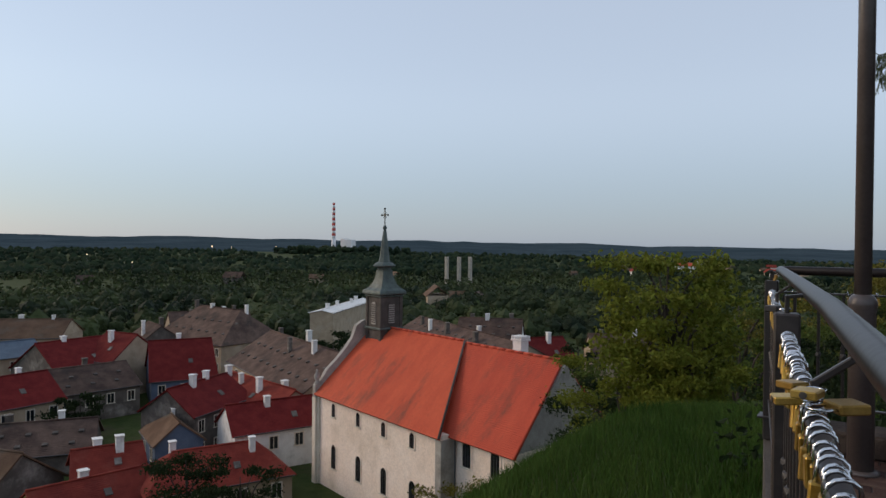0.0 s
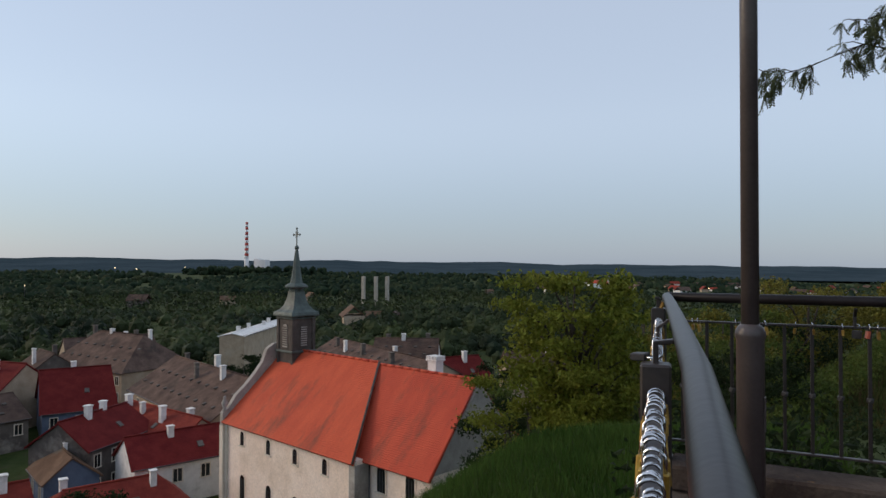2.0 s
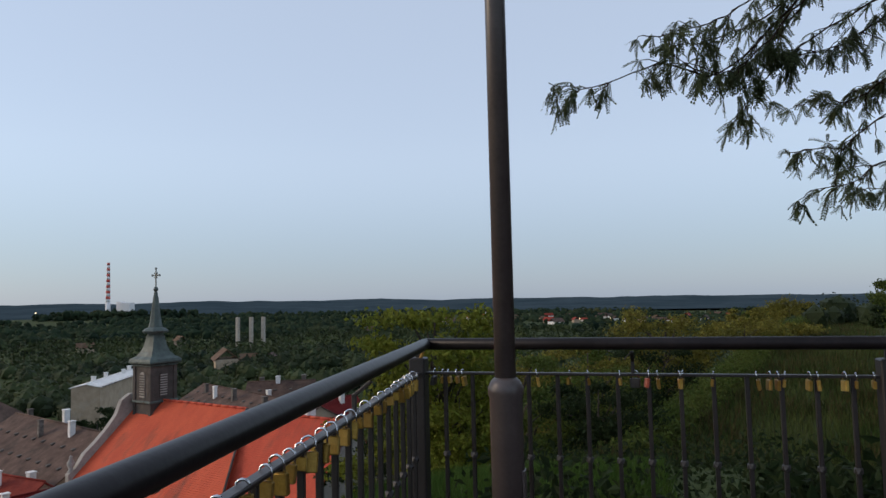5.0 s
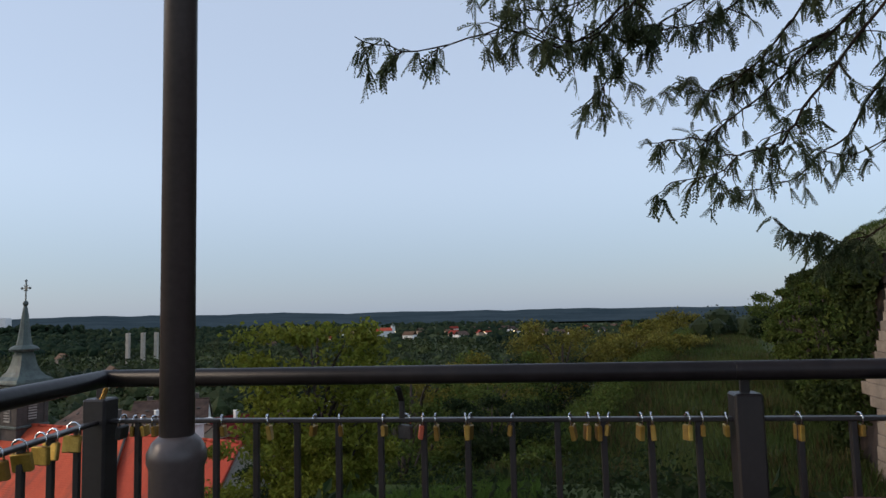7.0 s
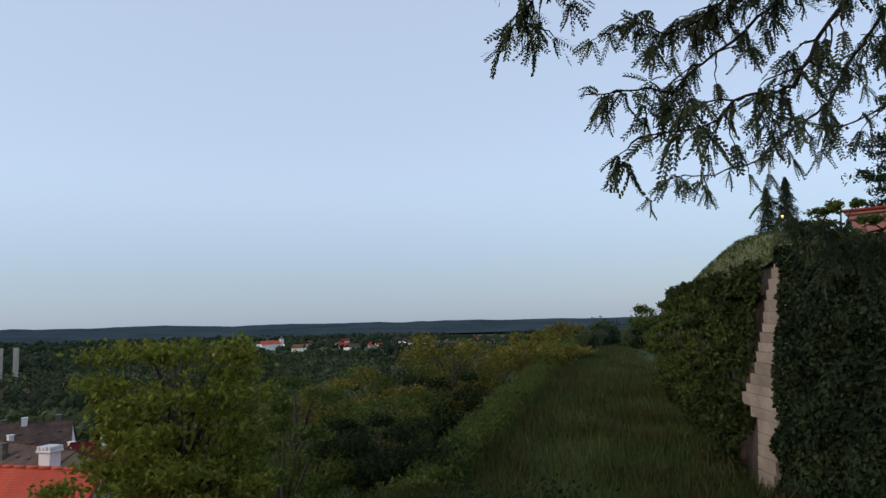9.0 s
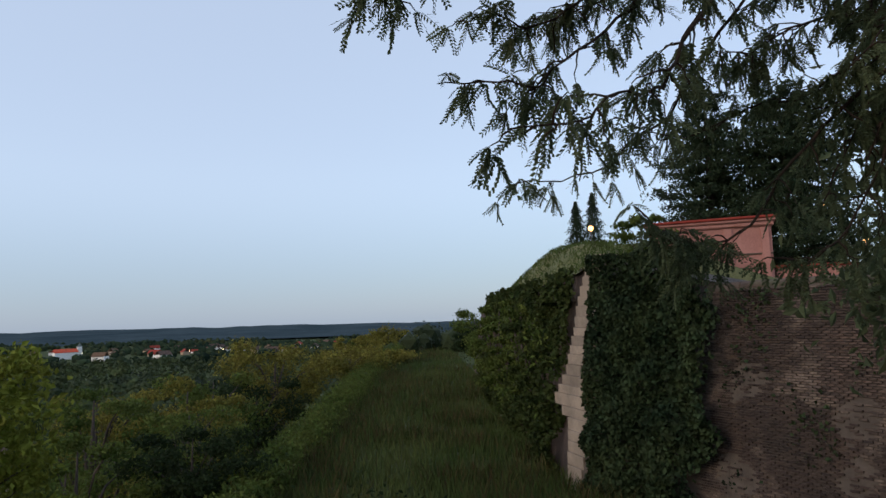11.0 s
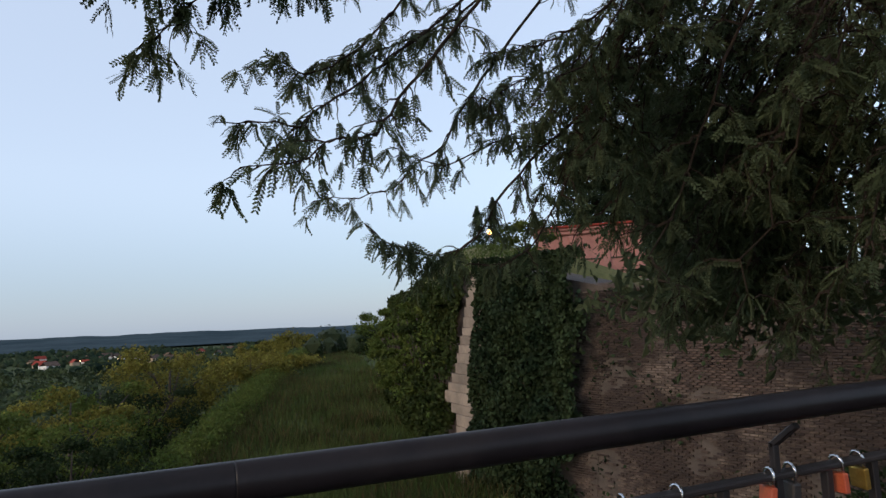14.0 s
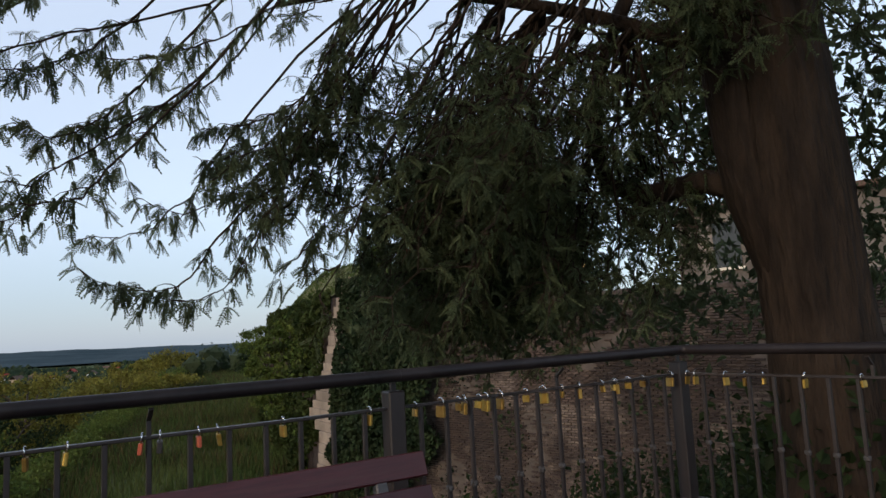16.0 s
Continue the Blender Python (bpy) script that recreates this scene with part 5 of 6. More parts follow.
# rounded coping on the near wall
def coping():
    s = 5.5
    while s < 33.5:
        a = BC + DR * s + Vector((0, 0, 2.04)) - OUT_R * 0.2
        b = BC + DR * (s + 0.98) + Vector((0, 0, 2.06 + rb.uniform(-0.02, 0.02))) - OUT_R * 0.2
        ob = tube("coping_stone", [a, b], 0.19, M["cap"], wall_near, sides=10)
        s += 1.0


coping()


# pale stone quoins on the corner
def quoins():
    z = -6.8
    i = 0
    while z < 3.4:
        h = rb.uniform(0.34, 0.5)
        wide = 0.75 if i % 2 else 0.5
        reach = lerp_table([(-7, 0.7), (-4.9, 0.95), (-3.0, 1.3), (-2.8, 2.9), (-2.3, 2.6), (-1.3, 1.9), (1.1, 1.45), (3.4, 1.0)], z) + rb.uniform(-0.06, 0.06)
        bm = bmesh.new()
        c = BC + (OUT_R + OUT_L) * (0.5 * BATTER * max(0.0, 3.5 - z)) * 1.05
        n = (OUT_R + OUT_L).normalized()
        side = Vector((-n.y, n.x, 0))
        m = Matrix(((side.x, n.x, 0, c.x), (side.y, n.y, 0, c.y), (0, 0, 1, z), (0, 0, 0, 1)))
        add_box(bm, (-reach, -0.9, 0.005), (0.22 + wide * 0.15, -0.06 + rb.uniform(-0.008, 0.01), h - 0.004), m, 0.008)
        part("quoin_stone", bm, M["stone"], wall_far, "pale weathered quoin")
        z += h
        i += 1


quoins()


# grassy bank on top of the far face
BANK = [(-2, 3.5), (2, 3.7), (5, 4.3), (10, 5.2), (18, 5.6), (26, 5.0), (36, 3.8), (46, 2.0), (54, -1.0)]


def bank():
    v, f = [], []
    n, w = 60, 25
    for i in range(n):
        s = 0.0 + 54 * i / (n - 1)
        crest = lerp_table(BANK, s)
        edge = 3.4 + (2.2 - 3.4) * max(0.0, s) / 52 - 0.15
        for j in range(w):
            k = j / (w - 1)
            z = edge + (max(edge, crest) - edge) * math.sin(min(1, k * 6) * math.pi / 2) + 0.15 * noise.noise(Vector((s * 0.6, k * 4, 0)))
            p = BC + DL * s - OUT_L * (-0.25 + 14 * k)
            fall = max(min(1.0, max(0.0, (k - 0.35) / 0.4)), 1.0 if i == 0 and j > 0 else 0.0)
            z -= (z - 1.85) * fall
            v.append((p.x, p.y, z))
    for i in range(n - 1):
        for j in range(w - 1):
            a = i * w + j
            f.append((a, a + 1, a + w + 1, a + w))
    tagged(link_mesh("bank", v, f, M["turf"], smooth=True), "grassy bank on top of the bastion", "bank", kind="structure")
    # level ground behind the near wall
    q = [BC + DR * s - OUT_R * o for s, o in ((-6, 1.2), (34, 1.2), (34, 40), (-20, 40))]
    tagged(link_mesh("bastion_top", [(p.x, p.y, 1.9) for p in q], [(0, 1, 2, 3)], M["turf"]), "turf on top of the bastion", "ground", kind="structure")


bank()


def bank_grass():
    pts = []
    for _ in range(9000):
        s = rng.uniform(-1, 50)
        k = rng.uniform(0, 0.32)
        crest = lerp_table(BANK, s)
        edge = 3.4 + (2.2 - 3.4) * max(0.0, s) / 52 - 0.15
        z = edge + (max(edge, crest) - edge) * math.sin(min(1, k * 6) * math.pi / 2)
        p = BC + DL * s - OUT_L * (-0.25 + 14 * k)
        pts.append((p.x, p.y, z + rng.uniform(0, 0.22)))
    ob = leaf_mesh("bank_grass", np.array(pts), 0.34, M["grass_dry"], droop=-1.2, aspect=0.16)
    tagged(ob, "long dry grass on the bastion bank", "grass", kind="stuff")


bank_grass()


def foliage_on(name, d, out, s0, s1, z0, z1, top, count, size, material, label, density=None, thick=0.5):
    pts = []
    while len(pts) < count:
        s, z = rng.uniform(s0, s1), rng.uniform(z0, z1)
        if density and rng.uniform() > density(s, z):
            continue
        p = face_point(d, out, s, z, top) + out * (rng.uniform(0.02, 0.25) + thick * max(0.0, 0.5 + 0.9 * noise.noise(Vector((s * 0.8, z * 0.8, 5)))))
        pts.append(p[:])
    ob = leaf_mesh(name, np.array(pts), size, material, droop=0.8, aspect=0.8)
    tagged(ob, label, "climber", kind="stuff")
    return ob


def ivy_density(s, z):
    lim = 5.6 + 1.2 * noise.noise(Vector((z * 0.6, 3, 0)))
    return 1.0 if s < lim else max(0.0, 0.5 - (s - lim) * 0.9)


foliage_on("ivy", DR, OUT_R, 0.35, 6.4, -7.0, 3.6, 3.4, 26000, 0.21, M["leaf_ivy"], "thick dark ivy on the bastion wall", ivy_density, 0.8)
foliage_on("ivy", DR, OUT_R, 6.0, 20.0, -6.5, 2.0, 2.0, 1800, 0.14, M["leaf_ivy"], "ivy runners on the brick wall", lambda s, z: max(0.0, noise.noise(Vector((s * 0.5, z * 0.5, 9)))) ** 1.2, 0.15)
foliage_on("ivy", DL, OUT_L, 2.3, 38.0, -6.5, 3.4, 3.2, 26000, 0.26, M["leaf_creeper"], "overgrown creepers on the far bastion face", lambda s, z: 0.5 if s < 3.0 else max(0.0, 0.55 + 1.1 * noise.noise(Vector((s * 0.35, z * 0.35, 2)))), 0.9)
for q, off, top in ((6.0, 0.9, 0.4), (9.5, 1.2, 1.8), (13.5, 1.2, 2.7), (17.5, 1.4, 2.2), (23.0, 1.4, 2.8), (28.0, 1.3, 1.8), (33.0, 1.0, 1.2)):
    p = BC + DL * q + OUT_L * off
    tree(p.x, p.y, top, 2.7 + 0.04 * q, M["leaf_creeper" if q < 12 else "leaf_mid"], 0.24, 3600, "wild sumac tree against the overgrown bastion face", base=-9.5, clumps=16)


def crest_bushes():
    pts = []
    for i in range(95):
        s = rng.uniform(5, 42)
        top = lerp_table([(9, 1.5), (20, 1.8), (30, 1.2), (40, -0.6)], s)
        c = BC + DL * s + OUT_L * rng.uniform(-0.5, 1.3)
        r = rng.uniform(0.7, 1.5)
        g = rng.standard_normal((170, 3))
        g = g / np.linalg.norm(g, axis=1)[:, None] * (rng.uniform(0.2, 1.2, 170) ** 0.5)[:, None] * r
        pts.append(np.array([c.x, c.y, rng.uniform(-4, top)]) + g)
    ob = leaf_mesh("shrubs", np.concatenate(pts), 0.27, M["leaf_mid"])
    tagged(ob, "wild shrubs against the bastion face", "shrubs", kind="stuff")


crest_bushes()
tree(29.6, 80.0, 2.4, 8.0, M["leaf_mid"], 0.35, 4000, "leafy tree at the end of the bastion", clumps=18)
tree(31.0, 88.0, 0.4, 8.0, M["leaf_dark"], 0.35, 3500, "dark tree at the end of the bastion", clumps=16)
tree(17.6, 25.2, 5.8, 2.6, M["leaf_mid"], 0.22, 1500, "young sumac growing on the bastion wall", base=2.0, clumps=9)


# ---- pink building on the bastion ----
def pink_house():
    o, d = Vector((19.9, 28.2, 0)), Vector((0.80, -0.60, 0))
    root = empty("brick_building", "low pink brick building with a plain cornice", "building", m=frame_at(o, d))
    box("wall", (0, 0, 1.8), (5.3, 6.0, 5.25), M["pink"], root, bevel=0.03)
    for x in (0.1, 1.7, 3.3, 4.85):
        box("pilaster", (x, -0.09, 1.8), (x + 0.35, 0.02, 5.0), M["pink"], root, bevel=0.02)
    box("cornice", (-0.22, -0.28, 5.25), (5.52, 6.2, 5.38), M["pink"], root, bevel=0.04)
    box("cornice", (-0.12, -0.16, 5.05), (5.42, 6.1, 5.25), M["pink"], root, bevel=0.04)
    box("roof", (-0.3, -0.36, 5.38), (5.6, 6.3, 5.5), M["roof_red"], root, bevel=0.03)
    for z in (3.1, 3.75):
        box("string_course", (0.0, -0.05, z), (5.3, 0.02, z + 0.07), M["cap"], root, bevel=0.01)
    low = empty("brick_annex", "lower pink brick annex with a coping", "building", m=frame_at(o + d * 5.4, d))
    box("wall", (0, 0.3, 1.8), (3.2, 4.0, 3.1), M["pink"], low, bevel=0.03)
    box("coping", (-0.05, 0.2, 3.1), (3.3, 4.1, 3.22), M["roof_red"], low, bevel=0.03)


pink_house()


# ---- conifers ----
def conifer(x, y, z0, top, width, label, layers, tip=0.15, kind="fir_tree"):
    root = empty(kind, label, "conifer", m=pose(x, y, z0))
    h = top - z0
    tube("trunk", [(0, 0, 0), (0.05, 0, h * 0.5), (0, 0.03, h)], [h * 0.022, h * 0.014, 0.02], M["bark"], root, sides=7)
    pts = []
    for i in range(layers):
        k = (i + 0.3) / layers
        zc = h * (0.14 + 0.86 * k)
        reach = width * 0.5 * ((1 - k) ** 0.7 + tip) * rng.uniform(0.7, 1.1)
        arms = 7 if k < 0.8 else 4
        for a in range(arms):
            w = a * 6.283 / arms + i * 1.1 + rng.uniform(-0.3, 0.3)
            L = reach * rng.uniform(0.65, 1.1)
            m = int(90 + 260 * L / width * 2)
            t = rng.uniform(0.12, 1.0, m)
            side = rng.standard_normal(m) * 0.12 * L * (0.4 + t)
            px = math.cos(w) * L * t - math.sin(w) * side
            py = math.sin(w) * L * t + math.cos(w) * side
            pz = zc - 0.22 * L * t + 0.18 * L * t * t + rng.standard_normal(m) * 0.035 * width * 0.5
            pts.append(np.stack([px, py, pz], 1))
            if a % 2 == 0:
                tube("branch", [(0, 0, zc), (math.cos(w) * L * 0.9, math.sin(w) * L * 0.9, zc - 0.05 * L)], [h * 0.005, 0.01], M["bark"], root, sides=4)
    leaf_mesh("needles", np.concatenate(pts), 0.03 * width + 0.08, M["needles"], root, droop=0.1, aspect=0.3)


conifer(29.8, 36.2, 1.9, 15.8, 8.5, "dark pine tree with layered boughs", 15, 0.3, "pine_tree")
conifer(33.1, 33.4, 1.9, 15.2, 9.5, "dark pine tree with layered boughs", 15, 0.35, "pine_tree")


def spruce(x, y, z0, top, width, label):
    root = empty("spruce_tree", label, "conifer", m=pose(x, y, z0))
    h = top - z0
    tube("trunk", [(0, 0, 0), (0, 0, h)], [h * 0.02, 0.02], M["bark"], root, sides=6)
    n = 9000
    k = rng.uniform(0.08, 1.0, n)
    tier = (k * 9 + rng.uniform(-0.08, 0.08, n)) % 1.0
    a = rng.uniform(0, 6.283, n)
    lobe = 0.75 + 0.25 * np.sin(a * 5 + np.floor(k * 9) * 2.1)
    r = width * 0.5 * (1.02 - k) ** 0.75 * (1.05 - 0.55 * tier) * lobe * rng.uniform(0, 1, n) ** 0.4
    leaf_mesh("needles", np.stack([np.cos(a) * r, np.sin(a) * r, h * k - 0.12 * r], 1), 0.3, M["needles"], root, droop=0.2, aspect=0.3)


spruce(42.9, 79.9, 4.0, 16.0, 7.6, "small dark spruce on the bank")
spruce(45.2, 79.6, 4.0, 17.2, 8.2, "small dark spruce on the bank")

# ---- street lamps ----
M["lamp_glow"] = glow("lamp_glow", (1.0, 0.45, 0.14), 5.0)


def street_lamp(x, y, z0, z1, r, label):
    root = empty("street_lamp", label, "street lamp", "lit street lamps", m=pose(x, y, z0))
    lathe("post", [(0.07, 0), (0.05, z1 - z0 - r)], M["iron"], root, sides=8)
    lathe("globe", [(0.02, -r), (0.7 * r, -0.7 * r), (r, 0), (0.7 * r, 0.7 * r), (0.02, r)], M["lamp_glow"], root, "glowing warm globe", sides=10, at=(0, 0, z1 - z0))
    lathe("cap", [(0.75 * r, 0), (0.3 * r, 0.35 * r), (0.0, 0.4 * r)], M["iron"], root, sides=10, at=(0, 0, z1 - z0 + 0.75 * r))


street_lamp(35.2, 62.0, 3.8, 10.0, 0.28, "lit street lamp on the bastion bank")
street_lamp(44.5, 41.8, 1.9, 9.2, 0.16, "lit street lamp among the pines")
street_lamp(31.3, 26.6, 1.9, 4.6, 0.14, "lit low lamp behind the wall")
street_lamp(26.5, 15.6, 1.9, 4.1, 0.10, "lit low lamp behind the wall")
street_lamp(-22.0, 92.0, -27.0, -13.5, 0.35, "lit street lamp among the houses")
# lit house wall behind the tree
lit = empty("house", "beige rendered house behind the big tree", "house", m=frame_at(Vector((24.5, 14.5, 0)), DR))
box("wall", (0, 0, 1.7), (9.0, 8, 5.2), M["wall_grey"], lit, bevel=0.03)
box("eaves", (-0.3, -0.35, 5.2), (9.3, 8.3, 5.4), M["roof_brown"], lit, bevel=0.03)
for x in (1.4, 4.2, 7.0):
    w_ = box("window", (x, -0.03, 3.0), (x + 1.0, 0.05, 4.7), M["glass_dark"], lit)
    box("window_frame", (x - 0.1, -0.06, 2.9), (x + 1.1, -0.035, 3.0), M["trim"], w_)

# ---- big honey locust by the railing ----
locust = empty("locust_tree", "big honey locust with drooping feathery leaves", "tree", m=pose(0, 0, 0))
rt = random.Random(17)
TX, TY = 7.58, 0.04
AXIS = [(TX + 0.02, TY, -1.2, 0.50), (TX, TY, 0.0, 0.42), (TX - 0.02, TY + 0.02, 1.2, 0.365), (TX - 0.06, TY + 0.06, 2.4, 0.36), (TX - 0.1, TY + 0.1, 3.4, 0.34), (TX - 0.05, TY + 0.2, 5.0, 0.26), (TX + 0.1, TY + 0.2, 8.0, 0.1)]


def furrowed_trunk():
    """A trunk whose bark is cut by long uneven furrows."""
    rows = []
    for i in range(131):
        z = -1.2 + 9.2 * i / 130
        rows.append([lerp_table([(q[2], q[k]) for q in AXIS], z) for k in (0, 1, 3)] + [z])
    v, f = tube_mesh([(x, y, z) for x, y, r, z in rows], [r for x, y, r, z in rows], 56)
    out = []
    for k, p in enumerate(v):
        x, y, r, z = rows[k // 56]
        side = Vector((p.x - x, p.y - y, 0)).normalized()
        ridge = abs(noise.noise(Vector((side.x * 4.2, side.y * 4.2, z * 0.7)))) + 0.5 * abs(noise.noise(Vector((side.x * 9, side.y * 9, z * 1.8))))
        flare = max(0.0, 0.25 - z) * 0.12 * (1 + math.sin(5 * math.atan2(side.y, side.x)))
        out.append(p + side * (0.05 * ridge - 0.02 + flare))
    link_mesh("trunk", out, f, M["bark_locust"], locust, "thick furrowed trunk", True)


furrowed_trunk()


def bezier(a, b, c, d, n):
    out = []
    for i in range(n + 1):
        t = i / n
        out.append(a * (1 - t) ** 3 + b * (3 * t * (1 - t) ** 2) + c * (3 * t * t * (1 - t)) + d * t ** 3)
    return out


HANG = []            # point, direction, side and length of the leaves of one limb


def leaf_templates():
    """Feather-shaped leaves, one unit long along x, spread in y, drooping in z."""
    out = []
    for k in range(6):
        v = []
        pairs = 8
        sag = 0.16 + 0.08 * k
        pos = lambda t: np.array([t - 0.1 * sag * t * t, 0.0, -sag * t * t])
        for i in range(pairs):
            t = 0.12 + 0.86 * i / (pairs - 1)
            q = pos(t)
            size = 0.21 * (1 - 0.4 * abs(i / (pairs - 1) - 0.42))
            for sg in (-1, 1):
                o = np.array([0.42 + 0.06 * rt.uniform(-1, 1), sg * (0.9 - 0.12 * k), -0.12 * k + 0.15 * rt.uniform(-1, 1)])
                o = o / np.linalg.norm(o) * size * rt.uniform(0.85, 1.1)
                e = np.array([0.062, 0, 0])
                v += [q, q + o * 0.5 + e, q + o, q + o * 0.5 - e]
        w = np.array([0, 0.008, 0])
        v += [pos(0) + w, pos(0.5) + w, pos(0.5) - w, pos(0) - w, pos(0.5) + w, pos(1) + w, pos(1) - w, pos(0.5) - w]
        out.append(np.array(v))
    return out


TEMPLATES = leaf_templates()


def leafy(pts, first, density, length):
    """Leaves in tufts along a twig."""
    for a, b in zip(pts[first:], pts[first + 1:]):
        seg = b - a
        along = seg.normalized()
        n = int(seg.length * density + rt.random())
        i = 0
        while i < n:
            p = a + seg * rt.random()
            for _ in range(rt.randint(2, 4)):
                out = along * rt.uniform(0.1, 0.9) + Vector((rt.uniform(-0.9, 0.9), rt.uniform(-0.9, 0.9), rt.uniform(-0.65, 0.3)))
                HANG.append((p, out.normalized(), length * rt.uniform(0.6, 1.2)))
                i += 1


def hang_leaves(parent):
    n = len(HANG)
    if not n:
        return
    P = np.array([h[0][:] for h in HANG])
    D = np.array([h[1][:] for h in HANG])
    S = np.cross(D, rng.standard_normal((n, 3)) + np.array([0, 0, 1.2]))
    S /= np.linalg.norm(S, axis=1)[:, None] + 1e-6
    Z = np.cross(D, S)
    Z = np.where(Z[:, 2:3] < 0, -Z, Z)
    L = np.array([h[2] for h in HANG])
    kind = rng.integers(0, 6, n)
    T = np.stack([TEMPLATES[k] for k in kind]) * L[:, None, None]
    v = P[:, None, :] + T[:, :, 0:1] * D[:, None, :] + T[:, :, 1:2] * S[:, None, :] + T[:, :, 2:3] * Z[:, None, :]
    m = T.shape[1]
    f = np.arange(n * m).reshape(-1, 4)
    link_mesh("foliage", v.reshape(-1, 3).tolist(), f.tolist(), M["leaf_locust"], parent)


def crooked(pts, amount):
    return [p + Vector((rt.uniform(-1, 1), rt.uniform(-1, 1), rt.uniform(-1, 1))) * amount * (0 < i < len(pts) - 1) for i, p in enumerate(pts)]


def through_points(pts, n):
    """A smooth line through the points."""
    pts = [pts[0]] + pts + [pts[-1]]
    out = []
    spans = len(pts) - 3
    for i in range(n + 1):
        q = spans * i / n
        k = min(spans - 1, int(q))
        t = q - k
        a, b, c, d = pts[k:k + 4]
        out.append(0.5 * ((2 * b) + (c - a) * t + (2 * a - 5 * b + 4 * c - d) * t * t + (3 * b - a - 3 * c + d) * t ** 3))
    return out


def limb(start, tip, rise, r0, twigs, spread, density=16, first=3, leaf=0.165, via=()):
    """A limb from start that arches to tip, with crooked side twigs that droop and carry leaves."""
    HANG.clear()
    start, tip = Vector(start), Vector(tip)
    d = tip - start
    b = start + d * 0.3 + Vector((rt.uniform(-0.3, 0.3), rt.uniform(-0.3, 0.3), rise))
    c = start + d * 0.72 + Vector((rt.uniform(-0.25, 0.25), rt.uniform(-0.25, 0.25), rise * 0.75))
    n = 16
    main = crooked(through_points([start] + [Vector(q) for q in via] + [tip], n) if via else bezier(start, b, c, tip, n), 0.045)
    lv, lf = tube_mesh(main, [r0 * (1 - i / n) ** 1.4 + 0.004 for i in range(n + 1)], 6)
    leafy(main, n - 5, density, leaf)
    for k in range(twigs):
        i = min(n - 1, int(first + (n - first) * (k + rt.random()) / twigs))
        p = main[i]
        dirn = (main[i + 1] - main[i]).normalized()
        L = spread * rt.uniform(0.5, 1.15) * (1.1 - 0.5 * i / n)
        o = dirn * 0.4 + Vector((rt.uniform(-1, 1), rt.uniform(-1, 1), rt.uniform(-0.5, 0.6)))
        o.normalize()
        end = p + o * L + Vector((0, 0, -0.22 * L))
        tw = crooked(bezier(p, p + o * L * 0.4, p + o * L * 0.8, end, 7), 0.025)
        v, f = tube_mesh(tw, [max(0.0025, 0.010 * (1 - j / 8)) for j in range(8)], 3)
        base = len(lv)
        lv = lv + v
        lf = lf + [tuple(q + base for q in t) for t in f]
        leafy(tw, 2, density, leaf)
        for _ in range(3):
            j = rt.randint(2, 6)
            o2 = (o * 0.8 + Vector((rt.uniform(-1, 1), rt.uniform(-1, 1), rt.uniform(-0.9, 0.2)))).normalized()
            t2 = crooked(bezier(tw[j], tw[j] + o2 * L * 0.2, tw[j] + o2 * L * 0.35, tw[j] + o2 * L * 0.5 + Vector((0, 0, -0.12 * L)), 5), 0.012)
            v, f = tube_mesh(t2, [0.004, 0.0036, 0.0032, 0.0028, 0.0024, 0.002], 3)
            base = len(lv)
            lv = lv + v
            lf = lf + [tuple(q + base for q in t) for t in f]
            leafy(t2, 1, density * 1.1, leaf)
    ob = link_mesh("limb", lv, lf, M["bark_locust"], locust)
    hang_leaves(ob)


tube("stem", [(7.36, 0.34, 2.21), (7.29, 0.7, 2.34), (7.18, 1.18, 2.32), (7.02, 1.5, 2.45), (7.0, 1.6, 2.94), (7.06, 1.54, 3.51), (7.21, 1.38, 4.01), (7.46, 1.23, 4.6), (7.68, 1.11, 5.62)], [0.13, 0.1, 0.09, 0.085, 0.085, 0.08, 0.075, 0.07, 0.05], M["bark_locust"], locust, sides=10)
tube("stem", [(TX - 0.04, TY + 0.03, 1.3), (7.39, 0.31, 2.23), (7.29, 0.35, 2.9), (7.22, 0.37, 3.44), (7.23, 0.43, 4.13), (7.25, 0.49, 5.15)], [0.28, 0.27, 0.24, 0.21, 0.17, 0.11], M["bark_locust"], locust, sides=14)
BOUGHS = [
    [(TX - 0.1, TY + 0.15, 3.3), (6.5, 1.2, 4.3), (5.4, 1.9, 4.7), (4.3, 2.3, 4.6), (3.2, 2.6, 4.3)],
    [(TX - 0.1, TY + 0.15, 3.1), (7.0, 1.3, 3.9), (6.2, 2.3, 4.4), (5.4, 2.8, 4.5), (4.6, 3.1, 4.3)],
    [(TX, TY + 0.15, 3.6), (7.9, 1.5, 4.1), (8.4, 3.0, 4.5), (8.9, 4.4, 4.8)],
    [(TX + 0.1, TY + 0.1, 3.4), (8.4, 0.6, 4.1), (9.3, 1.2, 4.6), (10.2, 1.8, 5.0)],
    [(TX - 0.1, TY + 0.1, 4.2), (6.9, 0.7, 5.0), (6.0, 0.9, 5.6), (5.0, 1.0, 6.0)],
    [(TX, TY, 4.0), (7.9, -0.7, 4.8), (8.3, -1.6, 5.4), (8.8, -2.6, 5.8)],
]
BOUGHS = [through_points([Vector(q) for q in b], 14) for b in BOUGHS]
for b in BOUGHS:
    tube("bough", b, [0.085 - 0.065 * i / 14 for i in range(15)], M["bark_locust"], locust, sides=8)


def spring(tip):
    """The place on the boughs from which a hanging limb would grow."""
    want = tip + (Vector((TX, TY, 4.0)) - tip) * 0.3 + Vector((0, 0, 0.9))
    return min((q for b in BOUGHS for q in b[3:]), key=lambda q: (q - want).length)


